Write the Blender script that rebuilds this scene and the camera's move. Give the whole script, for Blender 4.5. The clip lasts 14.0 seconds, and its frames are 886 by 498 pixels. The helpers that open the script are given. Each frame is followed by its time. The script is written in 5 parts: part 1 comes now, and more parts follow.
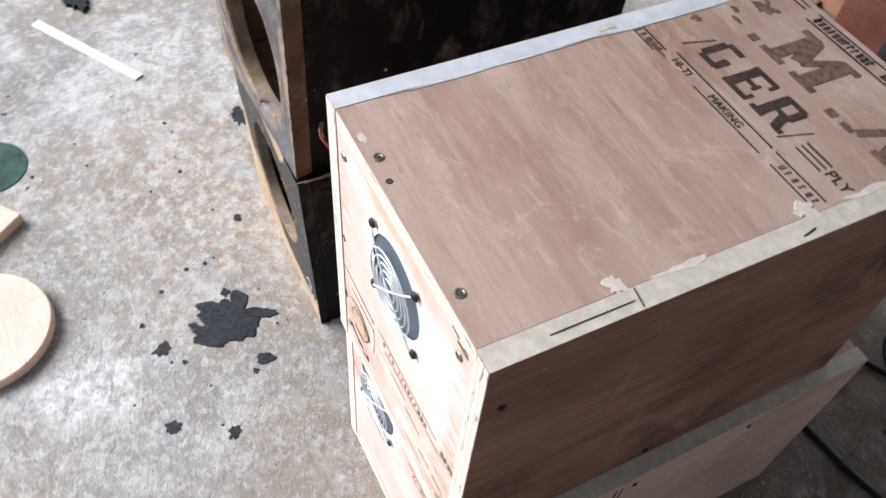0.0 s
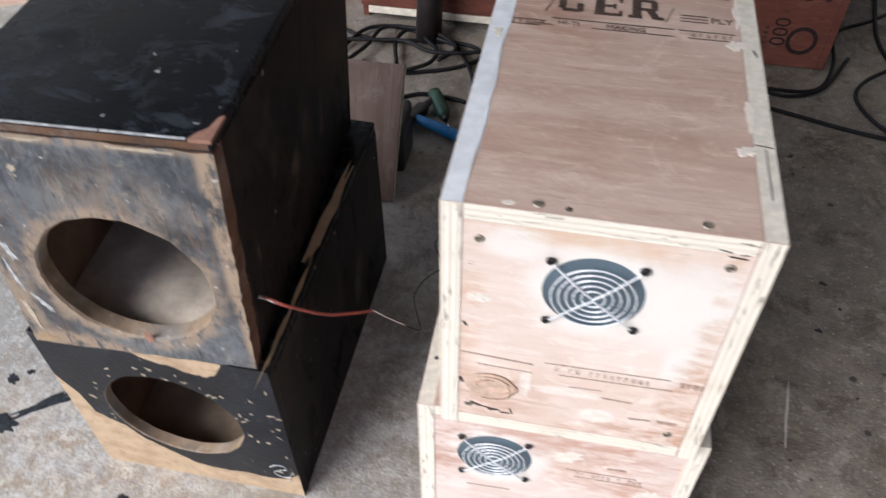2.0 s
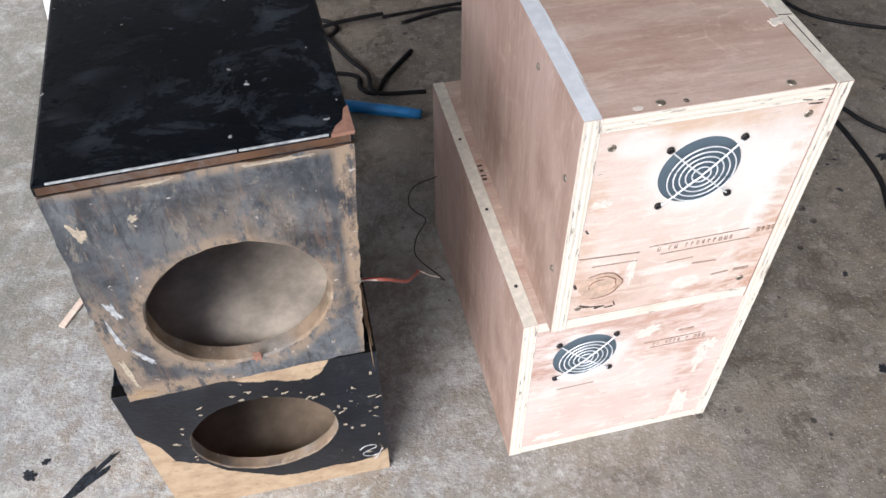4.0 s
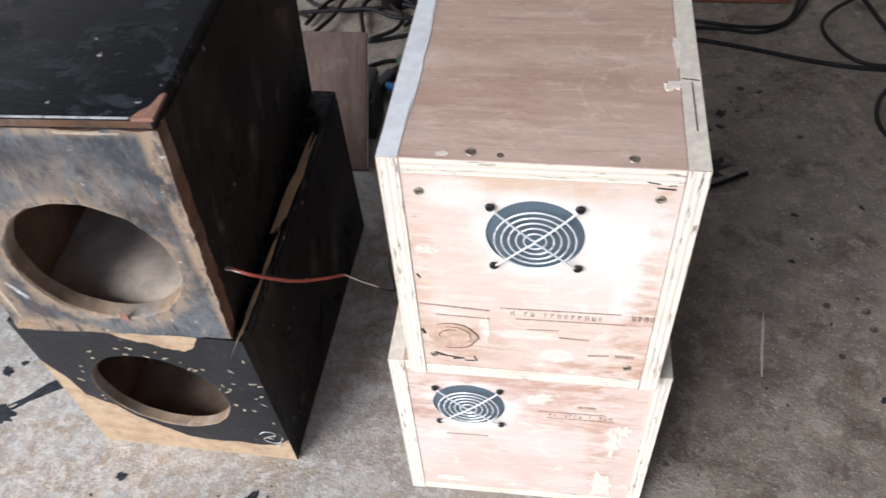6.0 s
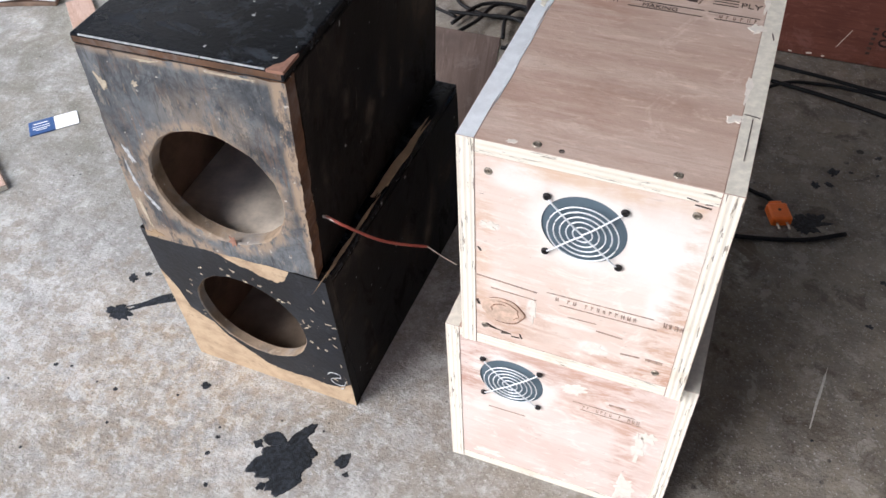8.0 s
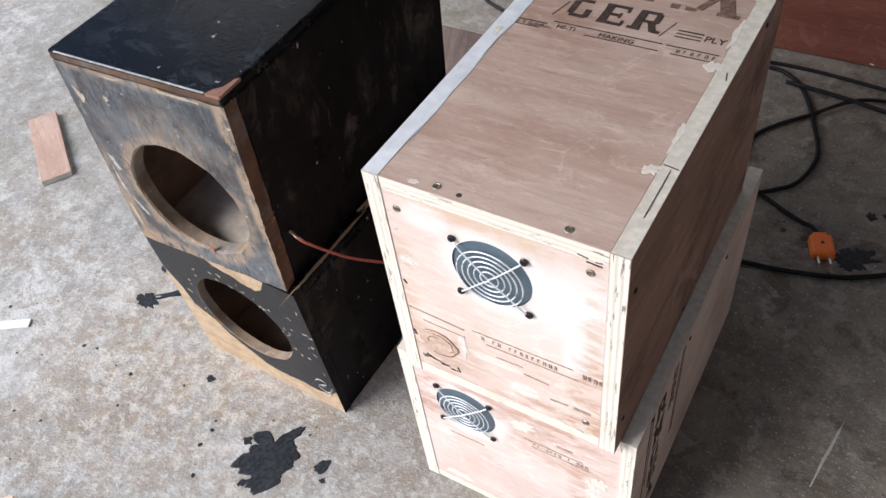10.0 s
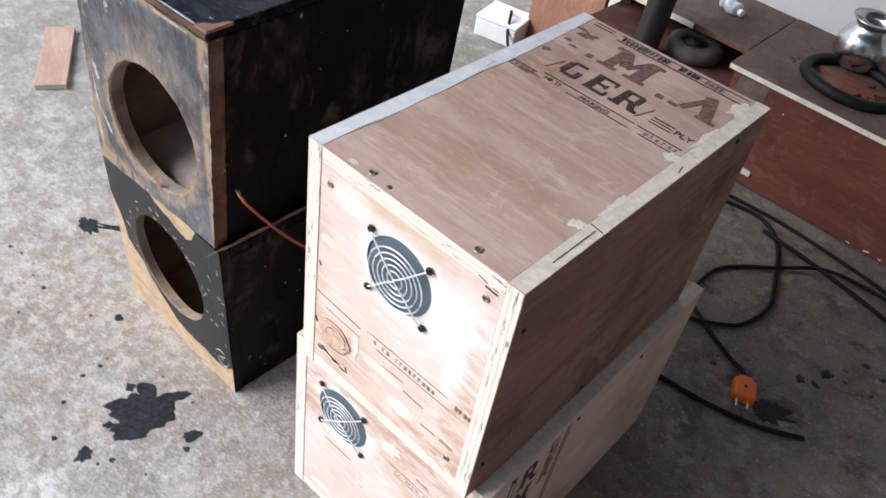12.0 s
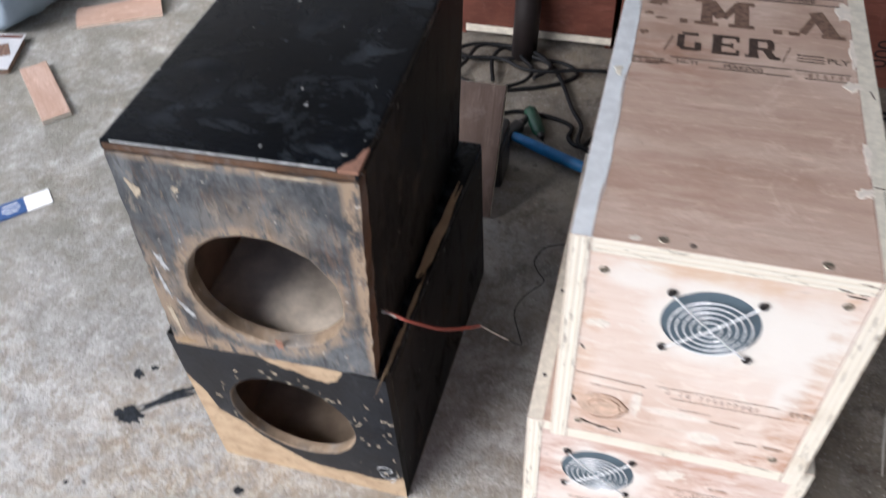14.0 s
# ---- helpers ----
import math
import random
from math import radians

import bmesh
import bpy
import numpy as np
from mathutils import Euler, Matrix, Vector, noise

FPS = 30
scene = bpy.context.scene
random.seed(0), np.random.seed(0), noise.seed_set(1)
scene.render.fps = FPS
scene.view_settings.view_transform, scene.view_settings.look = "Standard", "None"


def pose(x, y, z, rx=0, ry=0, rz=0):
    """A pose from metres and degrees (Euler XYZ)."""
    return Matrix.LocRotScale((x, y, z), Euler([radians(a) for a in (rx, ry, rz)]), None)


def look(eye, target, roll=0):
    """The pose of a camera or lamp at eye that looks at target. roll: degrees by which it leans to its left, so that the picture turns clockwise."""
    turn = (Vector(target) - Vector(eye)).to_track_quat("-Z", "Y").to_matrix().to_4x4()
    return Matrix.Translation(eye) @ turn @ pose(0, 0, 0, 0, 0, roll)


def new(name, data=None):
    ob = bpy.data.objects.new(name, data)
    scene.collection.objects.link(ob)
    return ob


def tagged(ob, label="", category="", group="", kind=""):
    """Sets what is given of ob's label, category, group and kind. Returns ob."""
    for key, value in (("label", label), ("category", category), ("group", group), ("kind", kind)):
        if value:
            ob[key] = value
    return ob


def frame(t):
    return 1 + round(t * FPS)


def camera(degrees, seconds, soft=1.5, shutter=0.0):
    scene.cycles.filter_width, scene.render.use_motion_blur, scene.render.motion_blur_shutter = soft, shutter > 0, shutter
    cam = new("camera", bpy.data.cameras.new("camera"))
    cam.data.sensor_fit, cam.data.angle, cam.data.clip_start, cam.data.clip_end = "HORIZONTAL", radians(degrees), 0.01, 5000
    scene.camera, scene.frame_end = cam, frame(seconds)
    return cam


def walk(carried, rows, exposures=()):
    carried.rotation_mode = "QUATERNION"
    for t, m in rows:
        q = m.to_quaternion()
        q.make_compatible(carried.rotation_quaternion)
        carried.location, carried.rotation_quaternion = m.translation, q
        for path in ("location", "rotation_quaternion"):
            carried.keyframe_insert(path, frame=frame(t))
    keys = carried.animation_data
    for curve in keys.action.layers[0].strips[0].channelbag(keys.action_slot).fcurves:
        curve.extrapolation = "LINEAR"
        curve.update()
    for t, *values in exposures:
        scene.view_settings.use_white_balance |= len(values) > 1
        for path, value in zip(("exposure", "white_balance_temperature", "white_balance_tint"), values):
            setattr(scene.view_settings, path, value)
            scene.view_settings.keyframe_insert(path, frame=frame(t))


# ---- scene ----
cam = camera(57.6, 14.0, shutter=0.25)
PATH = [
    (0, (0.34, -0.144, 1.01), (-0.715, 0.488, -0.567), 5.9),
    (0.3, (0.292, -0.201, 0.997), (-0.648, 0.608, -0.572), 3.5),
    (0.5, (0.234, -0.247, 1.001), (-0.543, 0.724, -0.565), 3.4),
    (0.7, (0.209, -0.295, 1.009), (-0.421, 0.818, -0.528), 3.9),
    (1, (0.197, -0.378, 1.009), (-0.246, 0.849, -0.507), 5.1),
    (1.2, (0.18, -0.448, 1.014), (-0.172, 0.84, -0.475), 4.5),
    (1.5, (0.153, -0.479, 1.021), (-0.136, 0.854, -0.441), 3.3),
    (1.7, (0.105, -0.483, 1.028), (-0.152, 0.894, -0.399), 2.8),
    (2, (-0.003, -0.433, 1.021), (-0.261, 0.924, -0.426), -0.0),
    (2.2, (-0.084, -0.42, 1.024), (-0.292, 0.95, -0.418), -0.4),
    (4.3, (-0.317, -0.493, 1.05), (-0.021, 0.793, -0.452), -0.6),
    (4.5, (-0.256, -0.471, 1.042), (0.009, 0.829, -0.455), -1.1),
    (5, (-0.036, -0.405, 1.032), (0.121, 0.92, -0.458), -0.0),
    (5.2, (0.033, -0.402, 1.022), (0.117, 0.922, -0.476), -0.5),
    (5.5, (0.057, -0.417, 1.015), (0.03, 0.892, -0.497), -1.8),
    (6, (0.05, -0.449, 1.026), (-0.214, 0.85, -0.472), -5.2),
    (6.2, (0.033, -0.452, 1.043), (-0.307, 0.840, -0.445), -6.5),
    (6.5, (0.023, -0.452, 1.043), (-0.428, 0.829, -0.425), -6.8),
    (7, (0.028, -0.442, 1.038), (-0.498, 0.832, -0.411), -5.5),
    (7.5, (0.051, -0.468, 1.029), (-0.469, 0.8, -0.428), -2.9),
    (7.8, (0.09, -0.507, 1.05), (-0.425, 0.752, -0.416), -3.0),
    (8, (0.127, -0.524, 1.069), (-0.428, 0.723, -0.394), -3.2),
    (8.5, (0.182, -0.474, 1.078), (-0.455, 0.711, -0.4), -4.5),
    (8.7, (0.224, -0.44, 1.088), (-0.459, 0.711, -0.397), -5.3),
    (10.8, (0.296, -0.389, 1.076), (-0.563, 0.669, -0.388), -9.3),
    (11, (0.295, -0.388, 1.076), (-0.557, 0.67, -0.392), -7.8),
    (11.5, (0.306, -0.4, 1.06), (-0.588, 0.716, -0.337), -0.0),
    (11.7, (0.325, -0.394, 1.058), (-0.58, 0.765, -0.298), 4.3),
    (12, (0.363, -0.391, 1.043), (-0.498, 0.8, -0.313), 10.6),
    (12.1, (0.364, -0.39, 1.038), (-0.469, 0.808, -0.329), 12.1),
    (12.3, (0.375, -0.394, 1.033), (-0.37, 0.799, -0.39), 15.5),
    (12.5, (0.386, -0.403, 1.029), (-0.321, 0.806, -0.399), 16.6),
    (12.7, (0.355, -0.398, 1.039), (-0.255, 0.807, -0.436), 13.9),
    (13, (0.297, -0.416, 1.05), (-0.215, 0.768, -0.479), 8.2),
    (13.2, (0.237, -0.449, 1.065), (-0.252, 0.737, -0.47), 4.5),
    (13.5, (0.136, -0.516, 1.089), (-0.33, 0.701, -0.429), 1.5),
    (13.7, (0.074, -0.508, 1.081), (-0.383, 0.719, -0.43), -1.0),
    (14, (-0.047, -0.465, 1.073), (-0.471, 0.859, -0.364), -3.3),
]
EXPOSE = [(t, stops, 5900, 12) for t, stops in ((0.0, 1.00), (0.4, 0.87), (1.5, 0.84), (2.0, 0.77), (2.4, 0.82), (4.3, 0.86), (13.5, 0.86), (14.0, 0.73))]
walk(cam, [(t, look(eye, target, roll)) for t, eye, target, roll in PATH], EXPOSE)
SKY, SUN = 0.10, 2.6
CEIL_LEFT, CEIL_FRONT, CEIL_HIGH = -1.9, -1.15, 2.1

# ---- world and light ----
world = bpy.data.worlds.new("sky")
scene.world = world
world.use_nodes = True
wn, wl = world.node_tree.nodes, world.node_tree.links
sky = wn.new("ShaderNodeTexSky")
sky.sky_type = "NISHITA"
sky.sun_disc = False
sky.sun_elevation, sky.sun_rotation = radians(40), radians(223)
sky.air_density, sky.dust_density = 1.0, 3.0
wl.new(sky.outputs[0], wn["Background"].inputs[0])
wn["Background"].inputs[1].default_value = SKY
sun = new("sun", bpy.data.lights.new("sun", "SUN"))
sun.data.energy, sun.data.angle, sun.data.color = SUN, radians(40), (1.0, 0.985, 0.96)
sun.matrix_world = look((-3.6, -3.9, 4.4), (0, 0, 0))


# ---- materials ----
class Mat:
    """A node material under construction: short names for the nodes that recur."""

    def __init__(self, name):
        self.m = bpy.data.materials.new(name)
        self.m.use_nodes = True
        self.t = self.m.node_tree
        self.b = self.t.nodes["Principled BSDF"]
        self.co = self.add("ShaderNodeTexCoord").outputs["Object"]

    def add(self, kind):
        return self.t.nodes.new(kind)

    def put(self, socket, value):
        if isinstance(value, (int, float)):
            socket.default_value = value
        elif isinstance(value, tuple):
            socket.default_value = (*value, 1.0)[:len(socket.default_value)]
        else:
            self.t.links.new(value, socket)

    def scaled(self, s, loc=(0, 0, 0)):
        n = self.add("ShaderNodeMapping")
        n.inputs["Scale"].default_value, n.inputs["Location"].default_value = s, loc
        self.t.links.new(self.co, n.inputs["Vector"])
        return n.outputs[0]

    def noise(self, scale, detail=4.0, rough=0.6, stretch=(1, 1, 1), loc=(0, 0, 0), twist=0.0):
        n = self.add("ShaderNodeTexNoise")
        n.inputs["Scale"].default_value, n.inputs["Detail"].default_value = scale, detail
        n.inputs["Roughness"].default_value, n.inputs["Distortion"].default_value = rough, twist
        self.t.links.new(self.scaled(stretch, loc), n.inputs["Vector"])
        return n.outputs["Fac"]

    def step(self, v, lo, hi, a=0.0, b=1.0):
        n = self.add("ShaderNodeMapRange")
        n.interpolation_type = "SMOOTHSTEP"
        for i, q in enumerate((v, lo, hi, a, b)):
            self.put(n.inputs[i], q)
        return n.outputs[0]

    def calc(self, op, a, b=0.0):
        n = self.add("ShaderNodeMath")
        n.operation = op
        self.put(n.inputs[0], a)
        self.put(n.inputs[1], b)
        return n.outputs[0]

    def mix(self, f, a, b):
        n = self.add("ShaderNodeMix")
        n.data_type = "RGBA"
        self.put(n.inputs[0], f)
        self.put(n.inputs[6], a)
        self.put(n.inputs[7], b)
        return n.outputs[2]

    def axis(self, i):
        n = self.add("ShaderNodeSeparateXYZ")
        self.t.links.new(self.co, n.inputs[0])
        return n.outputs[i]

    def blob(self, centre, radius, soft, stretch=(1, 1, 1), wobble=0.0, freq=18.0):
        """1 within radius of centre, fading out over soft, with a ragged edge."""
        n = self.add("ShaderNodeVectorMath")
        n.operation = "DISTANCE"
        self.t.links.new(self.scaled(stretch), n.inputs[0])
        n.inputs[1].default_value = tuple(c * s for c, s in zip(centre, stretch))
        d = n.outputs["Value"]
        if wobble:
            d = self.calc("ADD", d, self.calc("MULTIPLY", self.calc("SUBTRACT", self.noise(freq, 5), 0.5), wobble))
        return self.step(d, radius - soft, radius + soft, 1.0, 0.0)

    def outline(self, coord, span, high, pts):
        """A height that follows straight runs between (coord, height) pairs."""
        n = self.add("ShaderNodeValToRGB")
        stops = n.color_ramp.elements
        while len(stops) < len(pts):
            stops.new(0.5)
        for e, (u, v) in zip(stops, pts):
            e.position = u / span
        for e, (u, v) in zip(stops, pts):
            e.color = (v / high, v / high, v / high, 1.0)
        self.t.links.new(self.calc("DIVIDE", coord, span), n.inputs[0])
        return self.calc("MULTIPLY", n.outputs[0], high)

    def bump(self, height, strength, dist=0.002):
        n = self.add("ShaderNodeBump")
        n.inputs["Strength"].default_value, n.inputs["Distance"].default_value = strength, dist
        self.t.links.new(height, n.inputs["Height"])
        self.t.links.new(n.outputs[0], self.b.inputs["Normal"])

    def done(self, colour, rough=0.7, metal=0.0, spec=0.5):
        self.put(self.b.inputs["Base Color"], colour)
        self.put(self.b.inputs["Roughness"], rough)
        self.put(self.b.inputs["Metallic"], metal)
        self.put(self.b.inputs["Specular IOR Level"], spec)
        return self.m


def veneer(name, pale, mid, dark, along, stain=0.0, rough=0.62, whites=(), tints=(), streak=0.42, scuff=0.35):
    """Rotary-cut plywood face: grain streaks along one axis, blotches, pores and sanding scratches."""
    m = Mat(name)
    fine = [60.0, 60.0, 60.0]
    fine[along] = 3.0
    wide = [9.0, 9.0, 9.0]
    wide[along] = 1.6
    grain = m.noise(4.0, 6, 0.65, tuple(fine), twist=0.3)
    band = m.noise(1.6, 5, 0.6, tuple(wide), (3.1, 1.7, 0.4), twist=1.2)
    blotch = m.noise(7.0, 5, 0.6, (1, 1, 1), (5, 2, 8))
    c = m.mix(m.step(band, 0.36, 0.66), mid, pale)
    c = m.mix(m.calc("MULTIPLY", m.step(grain, 0.46, 0.74), streak), c, dark)
    c = m.mix(m.calc("MULTIPLY", m.step(blotch, 0.48, 0.72), 0.38 + stain), c, dark)
    rubbed = [34.0, 34.0, 34.0]
    rubbed[along] = 9.0
    c = m.mix(m.calc("MULTIPLY", m.step(m.noise(3.0, 6, 0.7, tuple(rubbed), (6, 6, 3), twist=0.8), 0.52, 0.68), 0.35), c, tuple(min(0.85, v * 1.35 + 0.03) for v in pale))
    flecks = [26.0, 26.0, 26.0]
    flecks[along] = 6.0
    c = m.mix(m.calc("MULTIPLY", m.step(m.noise(5.0, 3, 0.7, tuple(flecks), (9, 4, 1)), 0.64, 0.71), streak), c, tuple(v * 0.45 for v in dark))
    pits = [22.0, 22.0, 22.0]
    pits[along] = 7.0
    c = m.mix(m.calc("MULTIPLY", m.step(m.noise(9.0, 5, 0.75, tuple(pits), (1, 8, 4)), 0.66, 0.70), scuff), c, tuple(v * 0.35 for v in dark))
    c = m.mix(m.calc("MULTIPLY", m.step(m.noise(13, 7, 0.72, (1, 1, 1), (3, 5, 7), twist=1.0), 0.56, 0.63), scuff * 0.7), c, tuple(min(0.86, v * 1.1 + 0.08) for v in pale))
    for centre, radius, soft, stretch, amount in whites:
        c = m.mix(m.calc("MULTIPLY", m.blob(centre, radius, soft, stretch, radius * 0.9, 26), amount), c, (0.80, 0.76, 0.70))
    for centre, radius, soft, stretch, amount, colour in tints:
        ragged = m.calc("MULTIPLY", m.blob(centre, radius, soft, stretch, radius * 1.6, 22), m.step(m.noise(3.2, 9, 0.76, tuple(v * 0.45 for v in rubbed), (2, 2, 2), twist=0.5), 0.43, 0.60))
        c = m.mix(m.calc("MULTIPLY", ragged, amount * 1.05), c, colour)
    m.bump(m.calc("ADD", m.calc("MULTIPLY", grain, 0.6), m.noise(220, 2, 0.5)), 0.25, 0.0012)
    return m.done(c, m.step(grain, 0.2, 0.8, rough - 0.1, rough + 0.15), 0.0, 0.3)


def ply_edge(name, across, base=(0.80, 0.745, 0.64), dirt=0.35):
    """Sawn plywood edge: thin pale and tan layers, with dark voids along the glue lines."""
    m = Mat(name)
    coord = m.axis(across)
    layer = m.calc("SINE", m.calc("MULTIPLY", coord, 2 * math.pi / 0.0058))
    layer = m.calc("ADD", layer, m.calc("MULTIPLY", m.noise(45, 4), 1.6))
    c = m.mix(m.calc("MULTIPLY", m.step(layer, 0.4, 2.2), 0.4), base, tuple(v * k for v, k in zip(base, (0.86, 0.78, 0.66))))
    st = [10.0, 10.0, 10.0]
    st[across] = 90.0
    c = m.mix(m.calc("MULTIPLY", m.step(m.noise(3.2, 4, 0.7, tuple(st), (2, 7, 5)), 0.595, 0.65), dirt + 0.4), c, (0.10, 0.06, 0.035))
    c = m.mix(m.calc("MULTIPLY", m.step(m.noise(14, 5, 0.6), 0.52, 0.75), dirt), c, (0.46, 0.34, 0.21))
    m.bump(m.calc("ADD", layer, m.calc("MULTIPLY", m.noise(240, 3), 2.0)), 0.3, 0.0008)
    return m.done(c, 0.75, 0.0, 0.3)


def worn_paint(name, paint, under, amount, dust=0.25, stretch=(1, 1, 1), bare=(), rough=0.35, spec=0.35):
    """Old paint rubbed through to the wood in streaks, chips and chosen bare places."""
    m = Mat(name)
    big = m.noise(9, 6, 0.65, stretch, (1, 5, 2), twist=0.6)
    small = m.noise(70, 4, 0.7, stretch, (8, 3, 6))
    wear = m.calc("ADD", m.calc("MULTIPLY", big, 0.65), m.calc("MULTIPLY", small, 0.35))
    wear = m.calc("ADD", m.calc("MULTIPLY", wear, 0.75), m.calc("MULTIPLY", m.noise(26, 7, 0.75, tuple(v * v for v in stretch), (3, 6, 6), twist=0.8), 0.25))
    worn = m.step(wear, 0.63 - amount, 0.70 - amount)
    c = m.mix(m.step(m.noise(22, 5, 0.6, (1, 1, 1), (4, 4, 4)), 0.3, 0.75), tuple(v * 0.6 for v in paint), tuple(v * 1.35 for v in paint))
    c = m.mix(m.calc("MULTIPLY", m.step(m.noise(15, 7, 0.72, stretch, (7, 1, 3), twist=0.5), 0.45, 0.66), dust), c, (0.30, 0.31, 0.31))
    c = m.mix(worn, c, m.mix(m.noise(30, 4), under, tuple(v * 0.5 for v in under)))
    for centre, radius, soft, st, amt in bare:
        c = m.mix(m.calc("MULTIPLY", m.blob(centre, radius, soft, st, radius * 1.1, 30), amt), c, m.mix(m.step(m.noise(21, 8, 0.74, loc=(1, 2, 6)), 0.42, 0.66), tuple(min(0.8, v * 1.1) for v in under), tuple(v * 0.62 for v in under)))
    specks = m.step(m.noise(120, 2, 0.5, (1, 1, 1), (2, 9, 9)), 0.74, 0.77)
    c = m.mix(m.calc("MULTIPLY", specks, 0.7), c, (0.62, 0.58, 0.50))
    m.bump(m.calc("ADD", wear, m.calc("MULTIPLY", small, 0.6)), 0.25, 0.002)
    return m.done(c, m.mix(worn, (rough,) * 3, (0.8,) * 3), 0.0, spec)


def scuffed_baffle():
    """Thin black paint scrubbed to grey over upright wood fibres, rubbed bare round the hole and at the corners."""
    m = Mat("scuffed_baffle")
    c = m.mix(m.step(m.noise(12, 7, 0.68, twist=0.5), 0.36, 0.66), (0.040, 0.044, 0.050), (0.125, 0.133, 0.14))
    c = m.mix(m.calc("MULTIPLY", m.step(m.noise(10, 9, 0.76, (1.2, 1, 0.8), (7, 1, 3), twist=0.8), 0.48, 0.66), 0.42), c, (0.26, 0.27, 0.28))
    c = m.mix(m.calc("MULTIPLY", m.step(m.noise(21, 8, 0.74, (1, 1, 0.8), (4, 2, 6), twist=0.8), 0.50, 0.60), 0.55), c, (0.022, 0.024, 0.028))
    c = m.mix(m.calc("MULTIPLY", m.step(m.noise(27, 8, 0.76, (1.3, 1, 0.7), (6, 6, 9), twist=0.4), 0.57, 0.62), 0.55), c, (0.31, 0.265, 0.21))
    fibre = m.noise(34, 7, 0.76, (4.5, 1, 0.55), (3, 6, 2), twist=0.2)
    c = m.mix(m.calc("MULTIPLY", m.step(m.noise(36, 6, 0.74, (4.5, 1, 0.5), (8, 8, 1)), 0.54, 0.61), 0.45), c, (0.018, 0.018, 0.02))
    c = m.mix(m.calc("MULTIPLY", m.step(fibre, 0.58, 0.65), 0.55), c, (0.34, 0.25, 0.17))
    brown = m.calc("MULTIPLY", m.step(m.noise(5.5, 7, 0.72, (1, 1, 0.8), (2, 4, 9), twist=0.5), 0.50, 0.62), m.step(fibre, 0.44, 0.58))
    c = m.mix(m.calc("MULTIPLY", brown, 0.6), c, (0.22, 0.14, 0.095))
    for centre, radius, soft, st, amt in (((0.139, 0, 0.116), 0.100, 0.010, (1, 0, 1), 0.75), ((0.012, 0, 0.09), 0.035, 0.02, (1.8, 0, 0.4), 0.7), ((0.05, 0, 0.0), 0.04, 0.01, (0.6, 0, 1.6), 0.8), ((0.262, 0, 0.17), 0.012, 0.005, (1, 0, 0.05), 0.95),
                                         ((0.14, 0, 0.30), 0.006, 0.005, (0.05, 0, 1), 0.8), ((0.16, 0, 0.225), 0.04, 0.03, (0.8, 0, 1.0), 0.35)):
        ring = m.calc("MULTIPLY", m.blob(centre, radius, soft, st, radius * 0.5, 30), m.step(m.noise(24, 7, 0.75, (2, 1, 0.8), (5, 5, 5)), 0.40, 0.52))
        c = m.mix(m.calc("MULTIPLY", ring, amt), c, (0.36, 0.265, 0.18))
    c = m.mix(m.calc("MULTIPLY", m.step(m.noise(120, 2, 0.5, (1, 1, 1), (2, 9, 9)), 0.70, 0.74), 0.7), c, (0.60, 0.56, 0.49))
    m.bump(m.calc("ADD", fibre, m.noise(160, 3)), 0.35, 0.0015)
    return m.done(c, m.step(fibre, 0.3, 0.7, 0.42, 0.75), 0.0, 0.35)


